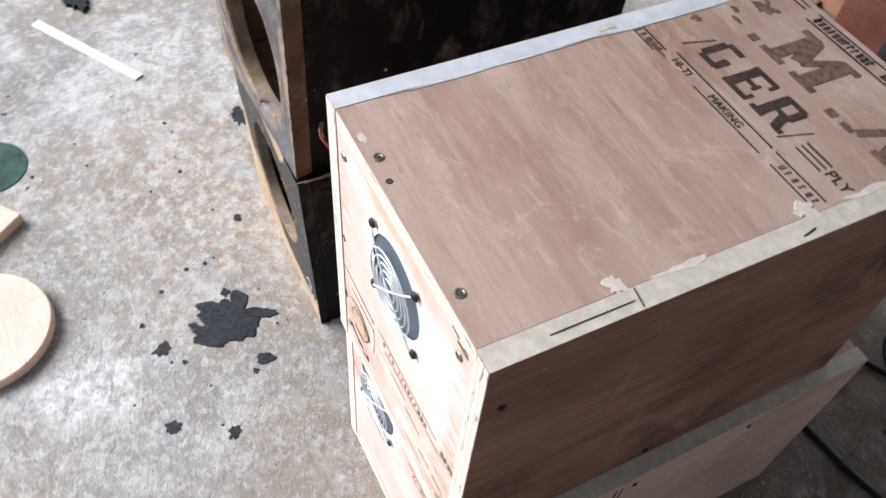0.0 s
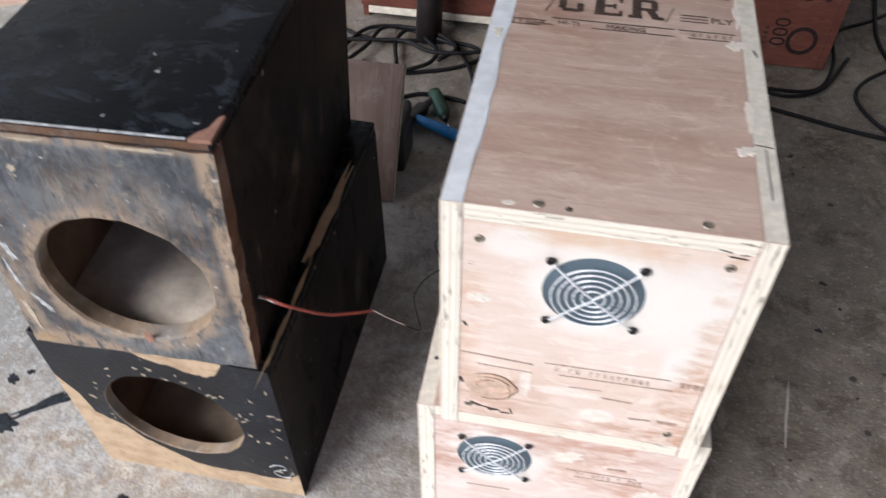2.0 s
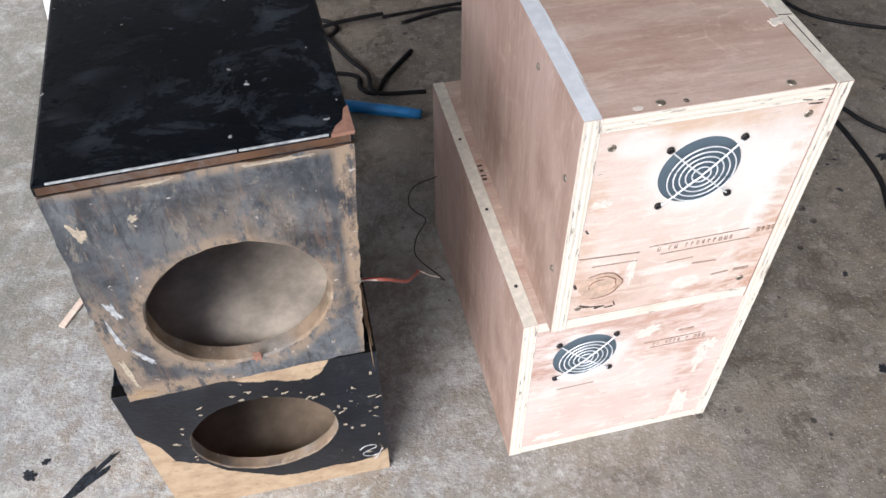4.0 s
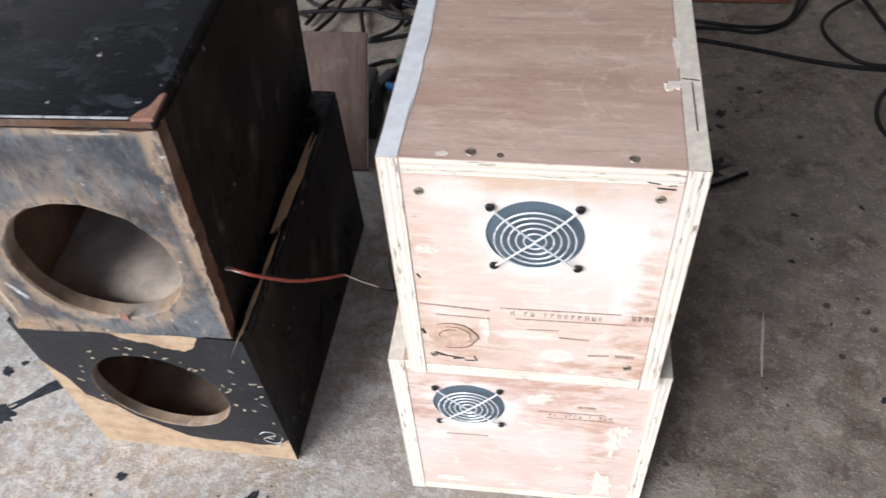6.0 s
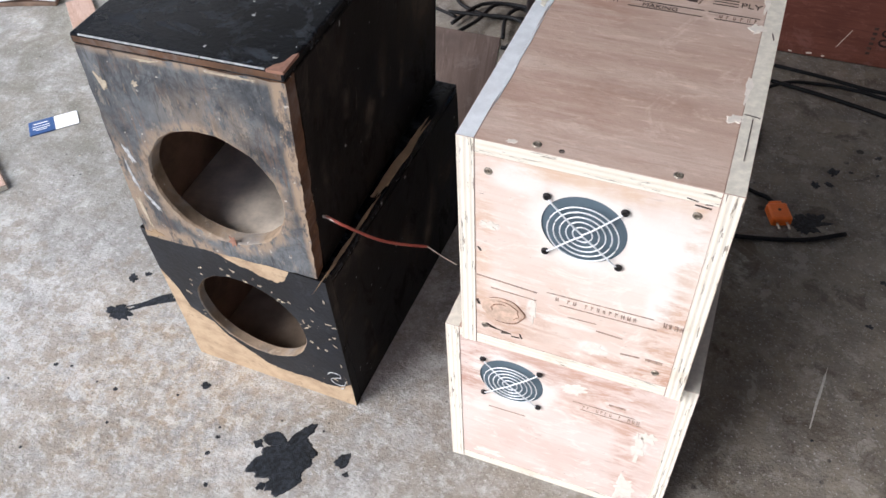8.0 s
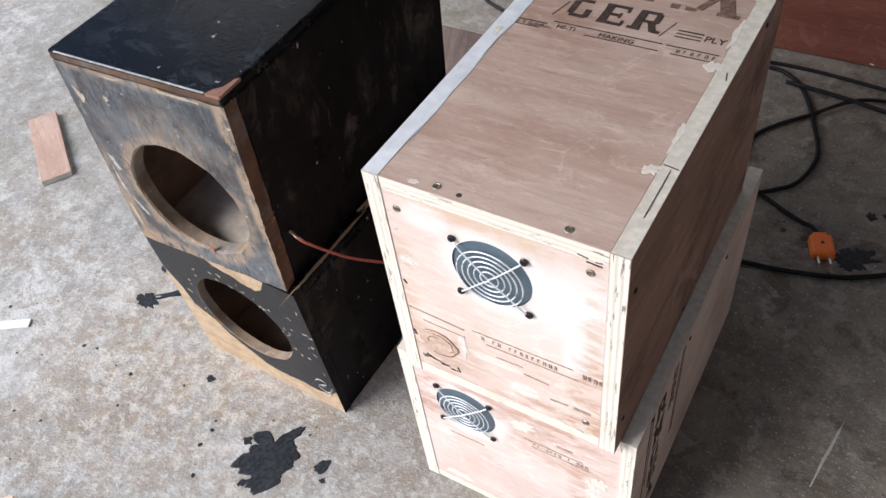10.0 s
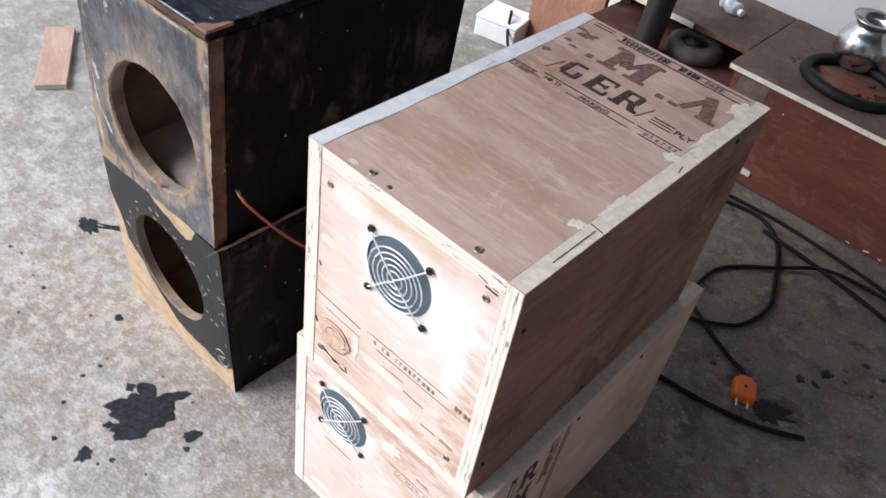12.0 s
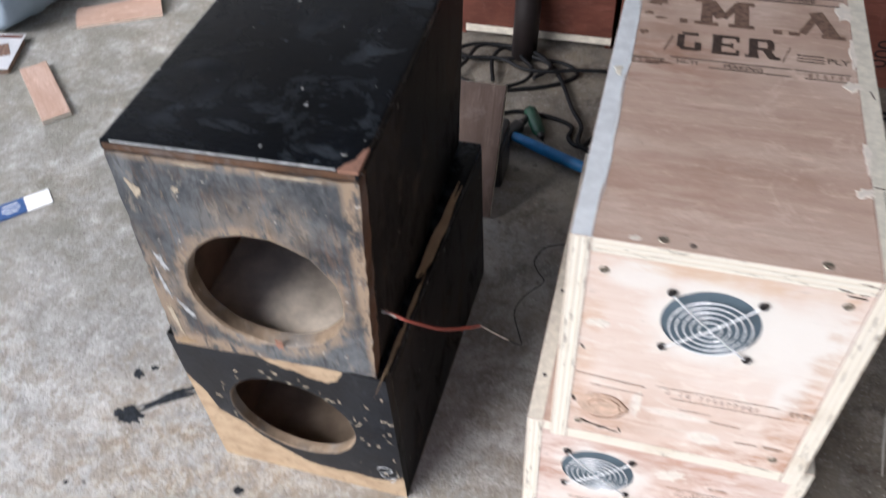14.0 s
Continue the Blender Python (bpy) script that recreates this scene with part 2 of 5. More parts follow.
def peeled_baffle():
    """Black film over raw fibreboard, torn away along the foot and under the upper box, chipped to pale fibre elsewhere."""
    m = Mat("black_peeling_baffle")
    x, z = m.axis(0), m.axis(2)
    rag = m.calc("ADD", m.calc("MULTIPLY", m.calc("SUBTRACT", m.noise(26, 5, 0.6), 0.5), 0.020), m.calc("MULTIPLY", m.calc("SUBTRACT", m.noise(130, 3), 0.5), 0.007))
    foot = m.outline(x, 0.29, 0.32, [(0.0, 0.215), (0.018, 0.178), (0.026, 0.135), (0.059, 0.114), (0.078, 0.086), (0.121, 0.054), (0.148, 0.038), (0.234, 0.038), (0.262, 0.044), (0.286, 0.060)])
    head = m.outline(x, 0.29, 0.32, [(0.0, 0.312), (0.108, 0.306), (0.119, 0.295), (0.148, 0.286), (0.177, 0.277), (0.208, 0.266), (0.222, 0.279), (0.234, 0.306), (0.286, 0.310)])
    low = m.step(m.calc("SUBTRACT", m.calc("ADD", z, rag), foot), -0.0008, 0.0008, 1.0, 0.0)
    top = m.step(m.calc("SUBTRACT", m.calc("ADD", z, rag), head), -0.0008, 0.0008)
    bare = m.calc("MAXIMUM", low, top)
    film = m.mix(m.step(m.noise(18, 6, 0.7), 0.35, 0.7), (0.005, 0.006, 0.009), (0.013, 0.016, 0.022))
    film = m.mix(m.calc("MULTIPLY", m.step(m.noise(30, 7, 0.75, (1, 1, 0.6), (7, 2, 2)), 0.55, 0.68), 0.16), film, (0.13, 0.14, 0.155))
    flake = m.calc("MULTIPLY", m.step(m.noise(95, 4, 0.7, (1, 1, 0.7), (2, 9, 5)), 0.66, 0.69), m.step(m.noise(14, 4, 0.6, loc=(3, 1, 4)), 0.48, 0.58))
    film = m.mix(m.calc("MULTIPLY", flake, 0.9), film, (0.60, 0.50, 0.37))
    board = m.mix(m.step(m.noise(24, 8, 0.74, (1, 1, 1.6), (1, 2, 6)), 0.40, 0.66), (0.50, 0.37, 0.24), (0.37, 0.26, 0.165))
    board = m.mix(m.calc("MULTIPLY", m.step(m.noise(60, 5, 0.7, loc=(5, 5, 2)), 0.56, 0.66), 0.4), board, (0.16, 0.10, 0.06))
    m.bump(m.calc("SUBTRACT", m.noise(160, 3), m.calc("MULTIPLY", bare, 3.0)), 0.35, 0.0012)
    return m.done(m.mix(bare, film, board), m.mix(bare, (0.38,) * 3, (0.85,) * 3), 0.0, 0.3)


def scuffed_black(name, paint, smear, stretch, rough, spec):
    """Deep black paint with rough grey handling smears, fine scratches and pale nicks."""
    m = Mat(name)
    c = m.mix(m.step(m.noise(9, 5), 0.3, 0.7), tuple(v * 0.6 for v in paint), tuple(v * 1.4 for v in paint))
    area = m.step(m.noise(4.2, 4, 0.6, loc=(2, 7, 3), twist=0.5), 0.48, 0.62)
    rub = m.step(m.noise(14, 8, 0.75, stretch, (5, 1, 8), twist=0.6), 0.48, 0.66)
    c = m.mix(m.calc("MULTIPLY", m.calc("MULTIPLY", area, rub), 0.75), c, smear)
    c = m.mix(m.calc("MULTIPLY", m.step(m.noise(40, 5, 0.7, tuple(v * v * v for v in stretch), (4, 9, 1)), 0.66, 0.70), 0.5), c, tuple(v * 1.5 for v in smear))
    c = m.mix(m.calc("MULTIPLY", m.step(m.noise(75, 2, 0.5, (1, 1, 1), (2, 9, 9)), 0.745, 0.765), 0.8), c, (0.42, 0.42, 0.40))
    m.bump(m.calc("ADD", m.noise(30, 6, 0.7), m.noise(180, 3)), 0.2, 0.0015)
    return m.done(c, m.calc("ADD", m.calc("MULTIPLY", rub, 0.25), rough), 0.0, spec)


def plain(name, colour, rough=0.5, metal=0.0, vary=0.25, scale=40, spec=0.5, bump=0.1):
    m = Mat(name)
    n = m.noise(scale, 5, 0.65)
    c = m.mix(m.step(n, 0.3, 0.75), tuple(v * (1 - vary) for v in colour), tuple(min(1.0, v * (1 + vary * 0.6)) for v in colour))
    if bump:
        m.bump(m.noise(scale * 4, 3), bump, 0.001)
    return m.done(c, rough, metal, spec)


def concrete():
    m = Mat("worn_concrete")
    c = m.mix(m.step(m.noise(1.3, 6, 0.6, twist=0.4), 0.35, 0.68), (0.235, 0.225, 0.205), (0.365, 0.355, 0.335))
    # sandy brown stains, pale cement dust, dark damp patches
    c = m.mix(m.calc("MULTIPLY", m.step(m.noise(4.6, 9, 0.74, loc=(3, 8, 1), twist=0.4), 0.48, 0.60), 0.45), c, (0.32, 0.27, 0.205))
    c = m.mix(m.calc("MULTIPLY", m.step(m.noise(8.5, 10, 0.78, loc=(6, 2, 4), twist=0.3), 0.49, 0.64), 0.58), c, (0.55, 0.54, 0.515))
    c = m.mix(m.calc("MULTIPLY", m.step(m.noise(17, 9, 0.78, loc=(2, 5, 5), twist=0.5), 0.52, 0.62), 0.48), c, (0.21, 0.19, 0.16))
    c = m.mix(m.calc("MULTIPLY", m.step(m.noise(2.2, 8, 0.7, loc=(4, 9, 2), twist=0.4), 0.54, 0.63), 0.65), c, (0.60, 0.60, 0.575))
    c = m.mix(m.calc("MULTIPLY", m.step(m.noise(38, 6, 0.75, loc=(3, 3, 8)), 0.49, 0.62), 0.5), c, (0.20, 0.18, 0.155))
    c = m.mix(m.calc("MULTIPLY", m.step(m.noise(85, 5, 0.7, loc=(7, 3, 1)), 0.52, 0.62), 0.36), c, (0.58, 0.565, 0.535))
    c = m.mix(m.calc("MULTIPLY", m.step(m.noise(4.1, 7, 0.66, loc=(1, 4, 9)), 0.54, 0.68), 0.5), c, (0.18, 0.17, 0.15))
    # sand trodden in beside the black cabinets, a wiped patch of cement dust
    sand = m.calc("MULTIPLY", m.blob((-0.599, -0.029, 0), 0.20, 0.12, (0.8, 1.1, 0), 0.16, 9), m.step(m.noise(30, 8, 0.76, loc=(4, 4, 1)), 0.38, 0.60))
    c = m.mix(m.calc("MULTIPLY", sand, 0.8), c, m.mix(m.step(m.noise(48, 8, 0.72, loc=(2, 6, 6)), 0.47, 0.55), (0.33, 0.25, 0.165), (0.50, 0.45, 0.37)))
    c = m.mix(m.calc("MULTIPLY", m.blob((-0.313, -0.294, 0), 0.055, 0.02, (1, 0.8, 0), 0.10, 14), m.step(m.noise(40, 6, 0.7), 0.38, 0.62)), c, (0.62, 0.61, 0.59))
    # flaking cement skin with crisp edges, worn-in brown dirt, and the dirtier yard towards the drum
    c = m.mix(m.calc("MULTIPLY", m.step(m.noise(15, 10, 0.70, loc=(2, 7, 7), twist=0.2), 0.52, 0.57), 0.24), c, (0.56, 0.55, 0.525))
    c = m.mix(m.calc("MULTIPLY", m.calc("MULTIPLY", m.step(m.noise(19, 10, 0.72, loc=(8, 3, 4), twist=0.2), 0.50, 0.54), m.step(m.noise(2.6, 3, 0.5, loc=(1, 1, 6)), 0.46, 0.58)), 0.55), c, (0.255, 0.21, 0.155))
    c = m.mix(m.calc("MULTIPLY", m.step(m.noise(42, 9, 0.70, loc=(1, 7, 2)), 0.545, 0.575), 0.34), c, (0.60, 0.59, 0.565))
    c = m.mix(m.calc("MULTIPLY", m.step(m.noise(36, 9, 0.72, loc=(9, 1, 5)), 0.555, 0.585), 0.36), c, (0.20, 0.175, 0.14))
    yard = m.calc("MULTIPLY", m.blob((-1.10, 0.85, 0), 0.62, 0.25, (1, 1, 0), 0.5, 4), m.step(m.noise(9, 9, 0.75, loc=(5, 8, 2), twist=0.4), 0.30, 0.60))
    c = m.mix(m.calc("MULTIPLY", yard, 0.8), c, (0.165, 0.155, 0.122))
    # browner floor behind and between the cabinets, its shade painted into the colour
    bay_shade = m.step(m.calc("ADD", m.calc("ADD", m.axis(0), m.calc("MULTIPLY", m.axis(1), 0.55)), m.calc("MULTIPLY", m.noise(2.4, 5), 0.8)), 0.10, 0.74)
    c = m.mix(m.calc("MULTIPLY", bay_shade, 0.78), c, m.mix(m.step(m.noise(16, 8, 0.75), 0.4, 0.65), (0.088, 0.068, 0.048), (0.165, 0.134, 0.096)))
    grit = m.noise(210, 3, 0.6)
    c = m.mix(m.calc("MULTIPLY", m.step(grit, 0.60, 0.70), 0.5), c, (0.66, 0.645, 0.61))
    c = m.mix(m.calc("MULTIPLY", m.step(m.noise(170, 3, 0.6, loc=(9, 9, 2)), 0.62, 0.70), 0.65), c, (0.11, 0.10, 0.09))
    dots = m.add("ShaderNodeTexVoronoi")
    dots.inputs["Scale"].default_value = 34
    m.t.links.new(m.scaled((1, 1, 1), (0.4, 0.2, 0)), dots.inputs["Vector"])
    c = m.mix(m.calc("MULTIPLY", m.step(dots.outputs["Distance"], 0.05, 0.09, 1.0, 0.0), m.step(m.noise(6, 2, 0.5, loc=(2, 2, 7)), 0.52, 0.6)), c, (0.06, 0.055, 0.05))
    spots = m.add("ShaderNodeTexVoronoi")
    spots.inputs["Scale"].default_value = 23
    m.t.links.new(m.scaled((1, 1, 1), (0.7, 0.1, 0.3)), spots.inputs["Vector"])
    size = m.calc("MULTIPLY", m.step(m.noise(3.4, 3, 0.6, loc=(8, 1, 2)), 0.42, 0.66), 0.17)
    edge = m.calc("ADD", spots.outputs["Distance"], m.calc("MULTIPLY", m.calc("SUBTRACT", m.noise(70, 3), 0.5), 0.12))
    c = m.mix(m.calc("MULTIPLY", m.step(m.calc("SUBTRACT", edge, size), -0.03, 0.01, 1.0, 0.0), bay_shade), c, (0.04, 0.036, 0.032))
    # patches of the shaded bay worn back to paler cement, and splashes of dirt
    c = m.mix(m.calc("MULTIPLY", m.calc("MULTIPLY", m.step(m.noise(5.2, 9, 0.72, loc=(9, 2, 6), twist=0.5), 0.50, 0.62), bay_shade), 0.55), c, (0.225, 0.195, 0.150))
    c = m.mix(m.calc("MULTIPLY", m.calc("MULTIPLY", m.step(m.noise(24, 9, 0.74, loc=(3, 9, 6), twist=0.3), 0.55, 0.60), bay_shade), 0.5), c, (0.30, 0.275, 0.235))
    c = m.mix(m.calc("MULTIPLY", m.calc("MULTIPLY", m.step(m.noise(11, 9, 0.74, loc=(6, 5, 3), twist=0.5), 0.54, 0.61), bay_shade), 0.6), c, (0.062, 0.048, 0.033))
    m.bump(m.calc("ADD", m.calc("MULTIPLY", m.noise(14, 7, 0.7), 2.0), m.calc("ADD", grit, m.noise(90, 3))), 0.6, 0.003)
    return m.done(c, m.step(m.noise(3, 5, 0.6, loc=(5, 5, 5)), 0.3, 0.7, 0.55, 0.85), 0.0, 0.35)


TOP = veneer("veneer_top", (0.60, 0.465, 0.38), (0.495, 0.355, 0.28), (0.30, 0.19, 0.135), 0, stain=0.18, streak=0.26, scuff=0.5,
             tints=(((0.045, 0.27, 0), 0.055, 0.03, (0.7, 1, 0), 0.55, (0.34, 0.175, 0.115)), ((0.06, 0.06, 0), 0.08, 0.05, (0.6, 1.2, 0), 0.35, (0.36, 0.20, 0.14)), ((0.17, 0.17, 0), 0.07, 0.05, (0.5, 1.6, 0), 0.30, (0.34, 0.21, 0.15))))
FRONT_WHITES = (
    ((0.115, 0, 0.52), 0.050, 0.028, (1, 0, 1), 0.9), ((0.037, 0, 0.53), 0.054, 0.014, (1, 0, 1), 0.85),
    ((-0.025, 0, 0.572), 0.020, 0.008, (0.7, 0, 1.2), 0.8), ((0.12, 0, 0.448), 0.022, 0.008, (1.5, 0, 0.8), 0.85),
    ((0.062, 0, 0.354), 0.013, 0.004, (0.8, 0, 1.2), 0.9), ((-0.056, 0, 0.503), 0.009, 0.002, (0.8, 0, 1.4), 0.8),
    ((-0.008, 0, 0.392), 0.012, 0.003, (2.2, 0, 0.6), 0.75), ((0.03, 0, 0.385), 0.016, 0.004, (0.5, 0, 2.4), 0.6))
FRONT_WHITES = tuple(((x + 0.088, 0, z - 0.306), r, s, st, k) for (x, y, z), r, s, st, k in FRONT_WHITES)
FRONT = veneer("veneer_front", (0.76, 0.645, 0.565), (0.715, 0.575, 0.49), (0.58, 0.40, 0.30), 0, streak=0.24, scuff=0.7, whites=FRONT_WHITES,
               tints=(((0.222, 0, 0.06), 0.055, 0.02, (2.6, 0, 0.5), 0.55, (0.46, 0.22, 0.11)), ((0.045, 0, 0.055), 0.05, 0.03, (0.8, 0, 1.0), 0.45, (0.42, 0.21, 0.11)),
                      ((0.024, 0, 0.17), 0.03, 0.02, (2.6, 0, 0.3), 0.45, (0.55, 0.30, 0.15)), ((0.20, 0, 0.022), 0.05, 0.02, (0.6, 0, 2.4), 0.55, (0.42, 0.18, 0.09)),
                      ((0.226, 0, 0.20), 0.03, 0.015, (3.0, 0, 0.3), 0.38, (0.54, 0.31, 0.17)), ((0.12, 0, 0.282), 0.03, 0.02, (0.3, 0, 2.4), 0.4, (0.60, 0.36, 0.16))))
FRONT_LOW = veneer("veneer_front_low", (0.74, 0.62, 0.555), (0.69, 0.55, 0.485), (0.55, 0.375, 0.30), 0, streak=0.24, scuff=0.7,
                   whites=(((0.084, 0, 0.223), 0.052, 0.010, (1, 0, 1), 0.8), ((0.165, 0, 0.25), 0.016, 0.006, (0.8, 0, 1), 0.9),
                           ((0.25, 0, 0.17), 0.014, 0.004, (1.6, 0, 0.4), 0.85), ((0.045, 0, 0.15), 0.014, 0.005, (1, 0, 1), 0.5)),
                   tints=(((0.03, 0, 0.24), 0.05, 0.03, (1.5, 0, 0.8), 0.65, (0.38, 0.15, 0.08)), ((0.15, 0, 0.27), 0.05, 0.02, (0.5, 0, 1.6), 0.5, (0.42, 0.19, 0.11)), ((0.22, 0, 0.23), 0.06, 0.03, (0.9, 0, 1.0), 0.5, (0.48, 0.24, 0.14)),
                          ((0.24, 0, 0.13), 0.04, 0.02, (2.0, 0, 0.5), 0.5, (0.45, 0.21, 0.12))))
# reddish, stained right panel; the dimness of its unlit side is in the colour too
SIDE_SHADED = veneer("veneer_side_shaded", (0.38, 0.225, 0.165), (0.275, 0.152, 0.105), (0.105, 0.052, 0.036), 1, stain=0.45, streak=0.30, scuff=0.5)
SIDE_LOW = veneer("veneer_side_low", (0.74, 0.585, 0.505), (0.66, 0.50, 0.42), (0.44, 0.30, 0.23), 1, stain=0.25, streak=0.25)
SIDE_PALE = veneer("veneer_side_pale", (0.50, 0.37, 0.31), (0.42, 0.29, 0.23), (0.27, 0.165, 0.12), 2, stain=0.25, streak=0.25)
RED = veneer("veneer_red", (0.165, 0.060, 0.041), (0.125, 0.042, 0.028), (0.06, 0.020, 0.015), 0, stain=0.2, rough=0.5)
# red veneer darkened to hold the shade of the recess over the crate
LID_SHADED = veneer("veneer_red_shaded", (0.11, 0.05, 0.036), (0.085, 0.036, 0.026), (0.045, 0.02, 0.015), 0, stain=0.2)
RED_PALE = veneer("veneer_red_pale", (0.36, 0.19, 0.125), (0.30, 0.145, 0.092), (0.19, 0.08, 0.05), 2)
BROWN_PLY = veneer("veneer_brown", (0.135, 0.095, 0.078), (0.10, 0.068, 0.055), (0.05, 0.032, 0.026), 2, stain=0.3)
EDGE_X, EDGE_Z = ply_edge("ply_edge_upright", 0), ply_edge("ply_edge_level", 2)
EDGE_DUSTY = plain("dusty_edge", (0.72, 0.67, 0.56), 0.8, 0, 0.16, 110)
EDGE_BLUE = plain("pale_blue_primer", (0.74, 0.765, 0.78), 0.6, 0, 0.14, 45)
EDGE_WHITE = plain("pale_sawn_edge", (0.72, 0.66, 0.55), 0.7, 0, 0.2, 50)
FILLER = plain("wood_filler", (0.78, 0.71, 0.62), 0.75, 0, 0.12, 90)
INK = plain("stencil_ink", (0.07, 0.045, 0.035), 0.7, 0, 0.5, 160, 0.3)
INK_PALE = plain("pale_stencil_ink", (0.43, 0.30, 0.23), 0.7, 0, 0.5, 200, 0.3)
INK_FAINT = plain("faded_stencil_ink", (0.21, 0.13, 0.095), 0.7, 0, 0.5, 160, 0.3)
KNOT = plain("knot_wood", (0.63, 0.455, 0.345), 0.7, 0, 0.3, 90)
KNOT_LINE = plain("knot_rim", (0.30, 0.17, 0.105), 0.75, 0, 0.5, 200)
GREY_MESH = plain("slate_grey_backing", (0.10, 0.14, 0.17), 0.5, 0, 0.15, 25)
CHROME = plain("chromed_wire", (0.88, 0.89, 0.90), 0.3, 0.3, 0.05, 90)
BLACK_STEEL = plain("black_screw", (0.035, 0.03, 0.03), 0.45, 0.4, 0.3, 200)
ZINC = plain("zinc_screw", (0.36, 0.31, 0.25), 0.4, 0.7, 0.4, 300)
BLACK_TOP = scuffed_black("black_gloss_top", (0.0032, 0.0042, 0.0062), (0.055, 0.066, 0.080), (1, 1.1, 1), 0.24, 0.09)
BLACK_SIDE = scuffed_black("black_side", (0.0045, 0.004, 0.004), (0.10, 0.09, 0.075), (1, 1.4, 0.8), 0.40, 0.10)
BLACK_FRONT = scuffed_baffle()
PEEL = peeled_baffle()
TAN_BOARD = plain("raw_fibreboard", (0.38, 0.265, 0.155), 0.8, 0, 0.22, 30)
RED_CHIP = plain("bare_reddish_wood", (0.33, 0.17, 0.115), 0.75, 0, 0.3, 60)
RUBBED = plain("rubbed_paint", (0.50, 0.51, 0.51), 0.5, 0, 0.5, 120)
FIBRE = plain("chipped_fibre", (0.50, 0.42, 0.31), 0.8, 0, 0.3, 200)
RIM = worn_paint("raw_hole_rim", (0.27, 0.195, 0.13), (0.55, 0.43, 0.31), 0.10, 0.45, rough=0.85)
BROWN_EDGE = worn_paint("brown_edge", (0.115, 0.058, 0.030), (0.30, 0.175, 0.095), 0.07, 0.3, (1.4, 1, 1), rough=0.6)
# cabinet linings: brown sides carry shade in their colour, paler backs and bottoms carry light
INSIDE = plain("dusty_lit_inside", (0.66, 0.57, 0.46), 0.85, 0, 0.5, 9)
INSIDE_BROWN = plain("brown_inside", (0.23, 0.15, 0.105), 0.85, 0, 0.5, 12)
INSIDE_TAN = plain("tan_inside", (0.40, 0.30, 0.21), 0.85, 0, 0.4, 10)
CONCRETE = concrete()
TAR = plain("dried_black_paint", (0.020, 0.023, 0.028), 0.5, 0, 0.9, 130, 0.3, 1.0)
PIPE = plain("dark_brown_pipe", (0.016, 0.011, 0.011), 0.5, 0, 0.3, 30)
CABLE = plain("black_rubber", (0.010, 0.010, 0.011), 0.55, 0, 0.4, 60, 0.2)
WALL = plain("white_wall", (0.74, 0.74, 0.73), 0.85, 0, 0.1, 3)
CEMENT = plain("bare_cement", (0.22, 0.21, 0.20), 0.9, 0, 0.2, 4)
ROOF = plain("roof_sheet", (0.16, 0.155, 0.15), 0.8, 0, 0.2, 3)
ORANGE = plain("orange_plastic", (0.85, 0.17, 0.02), 0.4, 0, 0.12, 40)
BRASS = plain("plated_pin", (0.55, 0.5, 0.42), 0.3, 0.9, 0.1, 80)
RED_FLEX = plain("red_flex", (0.36, 0.075, 0.05), 0.45, 0, 0.25, 80)
BLUE = plain("blue_handle", (0.015, 0.17, 0.42), 0.4, 0, 0.25, 40)
GREEN = plain("green_handle", (0.012, 0.06, 0.035), 0.4, 0, 0.3, 40)
DARK = plain("black_plastic", (0.018, 0.018, 0.02), 0.45, 0, 0.4, 40)
STEEL = plain("polished_steel", (0.62, 0.62, 0.63), 0.22, 1.0, 0.15, 18)
OFFCUT = veneer("offcut_veneer", (0.46, 0.325, 0.26), (0.40, 0.265, 0.20), (0.28, 0.165, 0.115), 0)
PALE_WOOD = veneer("pale_wood", (0.74, 0.595, 0.49), (0.68, 0.525, 0.42), (0.52, 0.37, 0.27), 0)
WHITE_PLASTIC = plain("white_plastic", (0.80, 0.80, 0.79), 0.4, 0, 0.06, 30)
CARD_BLUE = plain("printed_blue", (0.03, 0.085, 0.24), 0.5, 0, 0.15, 60)
PAPER_GREY = plain("grey_white_card", (0.58, 0.58, 0.59), 0.6, 0, 0.12, 30)
PAPER = plain("white_paper", (0.82, 0.82, 0.81), 0.7, 0, 0.05, 60)
GREY_BLUE = plain("grey_blue_plastic", (0.30, 0.37, 0.43), 0.5, 0, 0.12, 12)
GLASS_GREEN = plain("green_disc_film", (0.03, 0.075, 0.05), 0.15, 0, 0.7, 22)
CLEAR = plain("cloudy_clear_plastic", (0.55, 0.62, 0.66), 0.12, 0, 0.35, 70)
WHEEL = plain("dusty_rubber", (0.085, 0.075, 0.066), 0.75, 0, 0.3, 40, 0.3)
STREAK = plain("chalk_streak", (0.46, 0.43, 0.38), 0.8, 0, 0.2, 80)


# ---- builders ----
def mesh_of(bm, name, mats, smooth=False):
    me = bpy.data.meshes.new(name)
    bmesh.ops.recalc_face_normals(bm, faces=bm.faces)
    bm.to_mesh(me)
    bm.free()
    for q in mats if isinstance(mats, (list, tuple)) else (mats,):
        me.materials.append(q)
    if smooth:
        me.shade_smooth()
    return me


def part(name, bm, material, parent, label="", smooth=False):
    ob = new(name, mesh_of(bm, name, material, smooth))
    ob.parent = parent
    return tagged(ob, label) if label else ob


def thing(name, m, label, category, group="", kind=""):
    ob = new(name)
    ob.empty_display_size = 0.05
    ob.matrix_world = m
    return tagged(ob, label, category, group, kind)


def solid(name, bm, material, m, label, category, group="", kind="", smooth=False):
    ob = new(name, mesh_of(bm, name, material, smooth))
    ob.matrix_world = m
    return tagged(ob, label, category, group, kind)


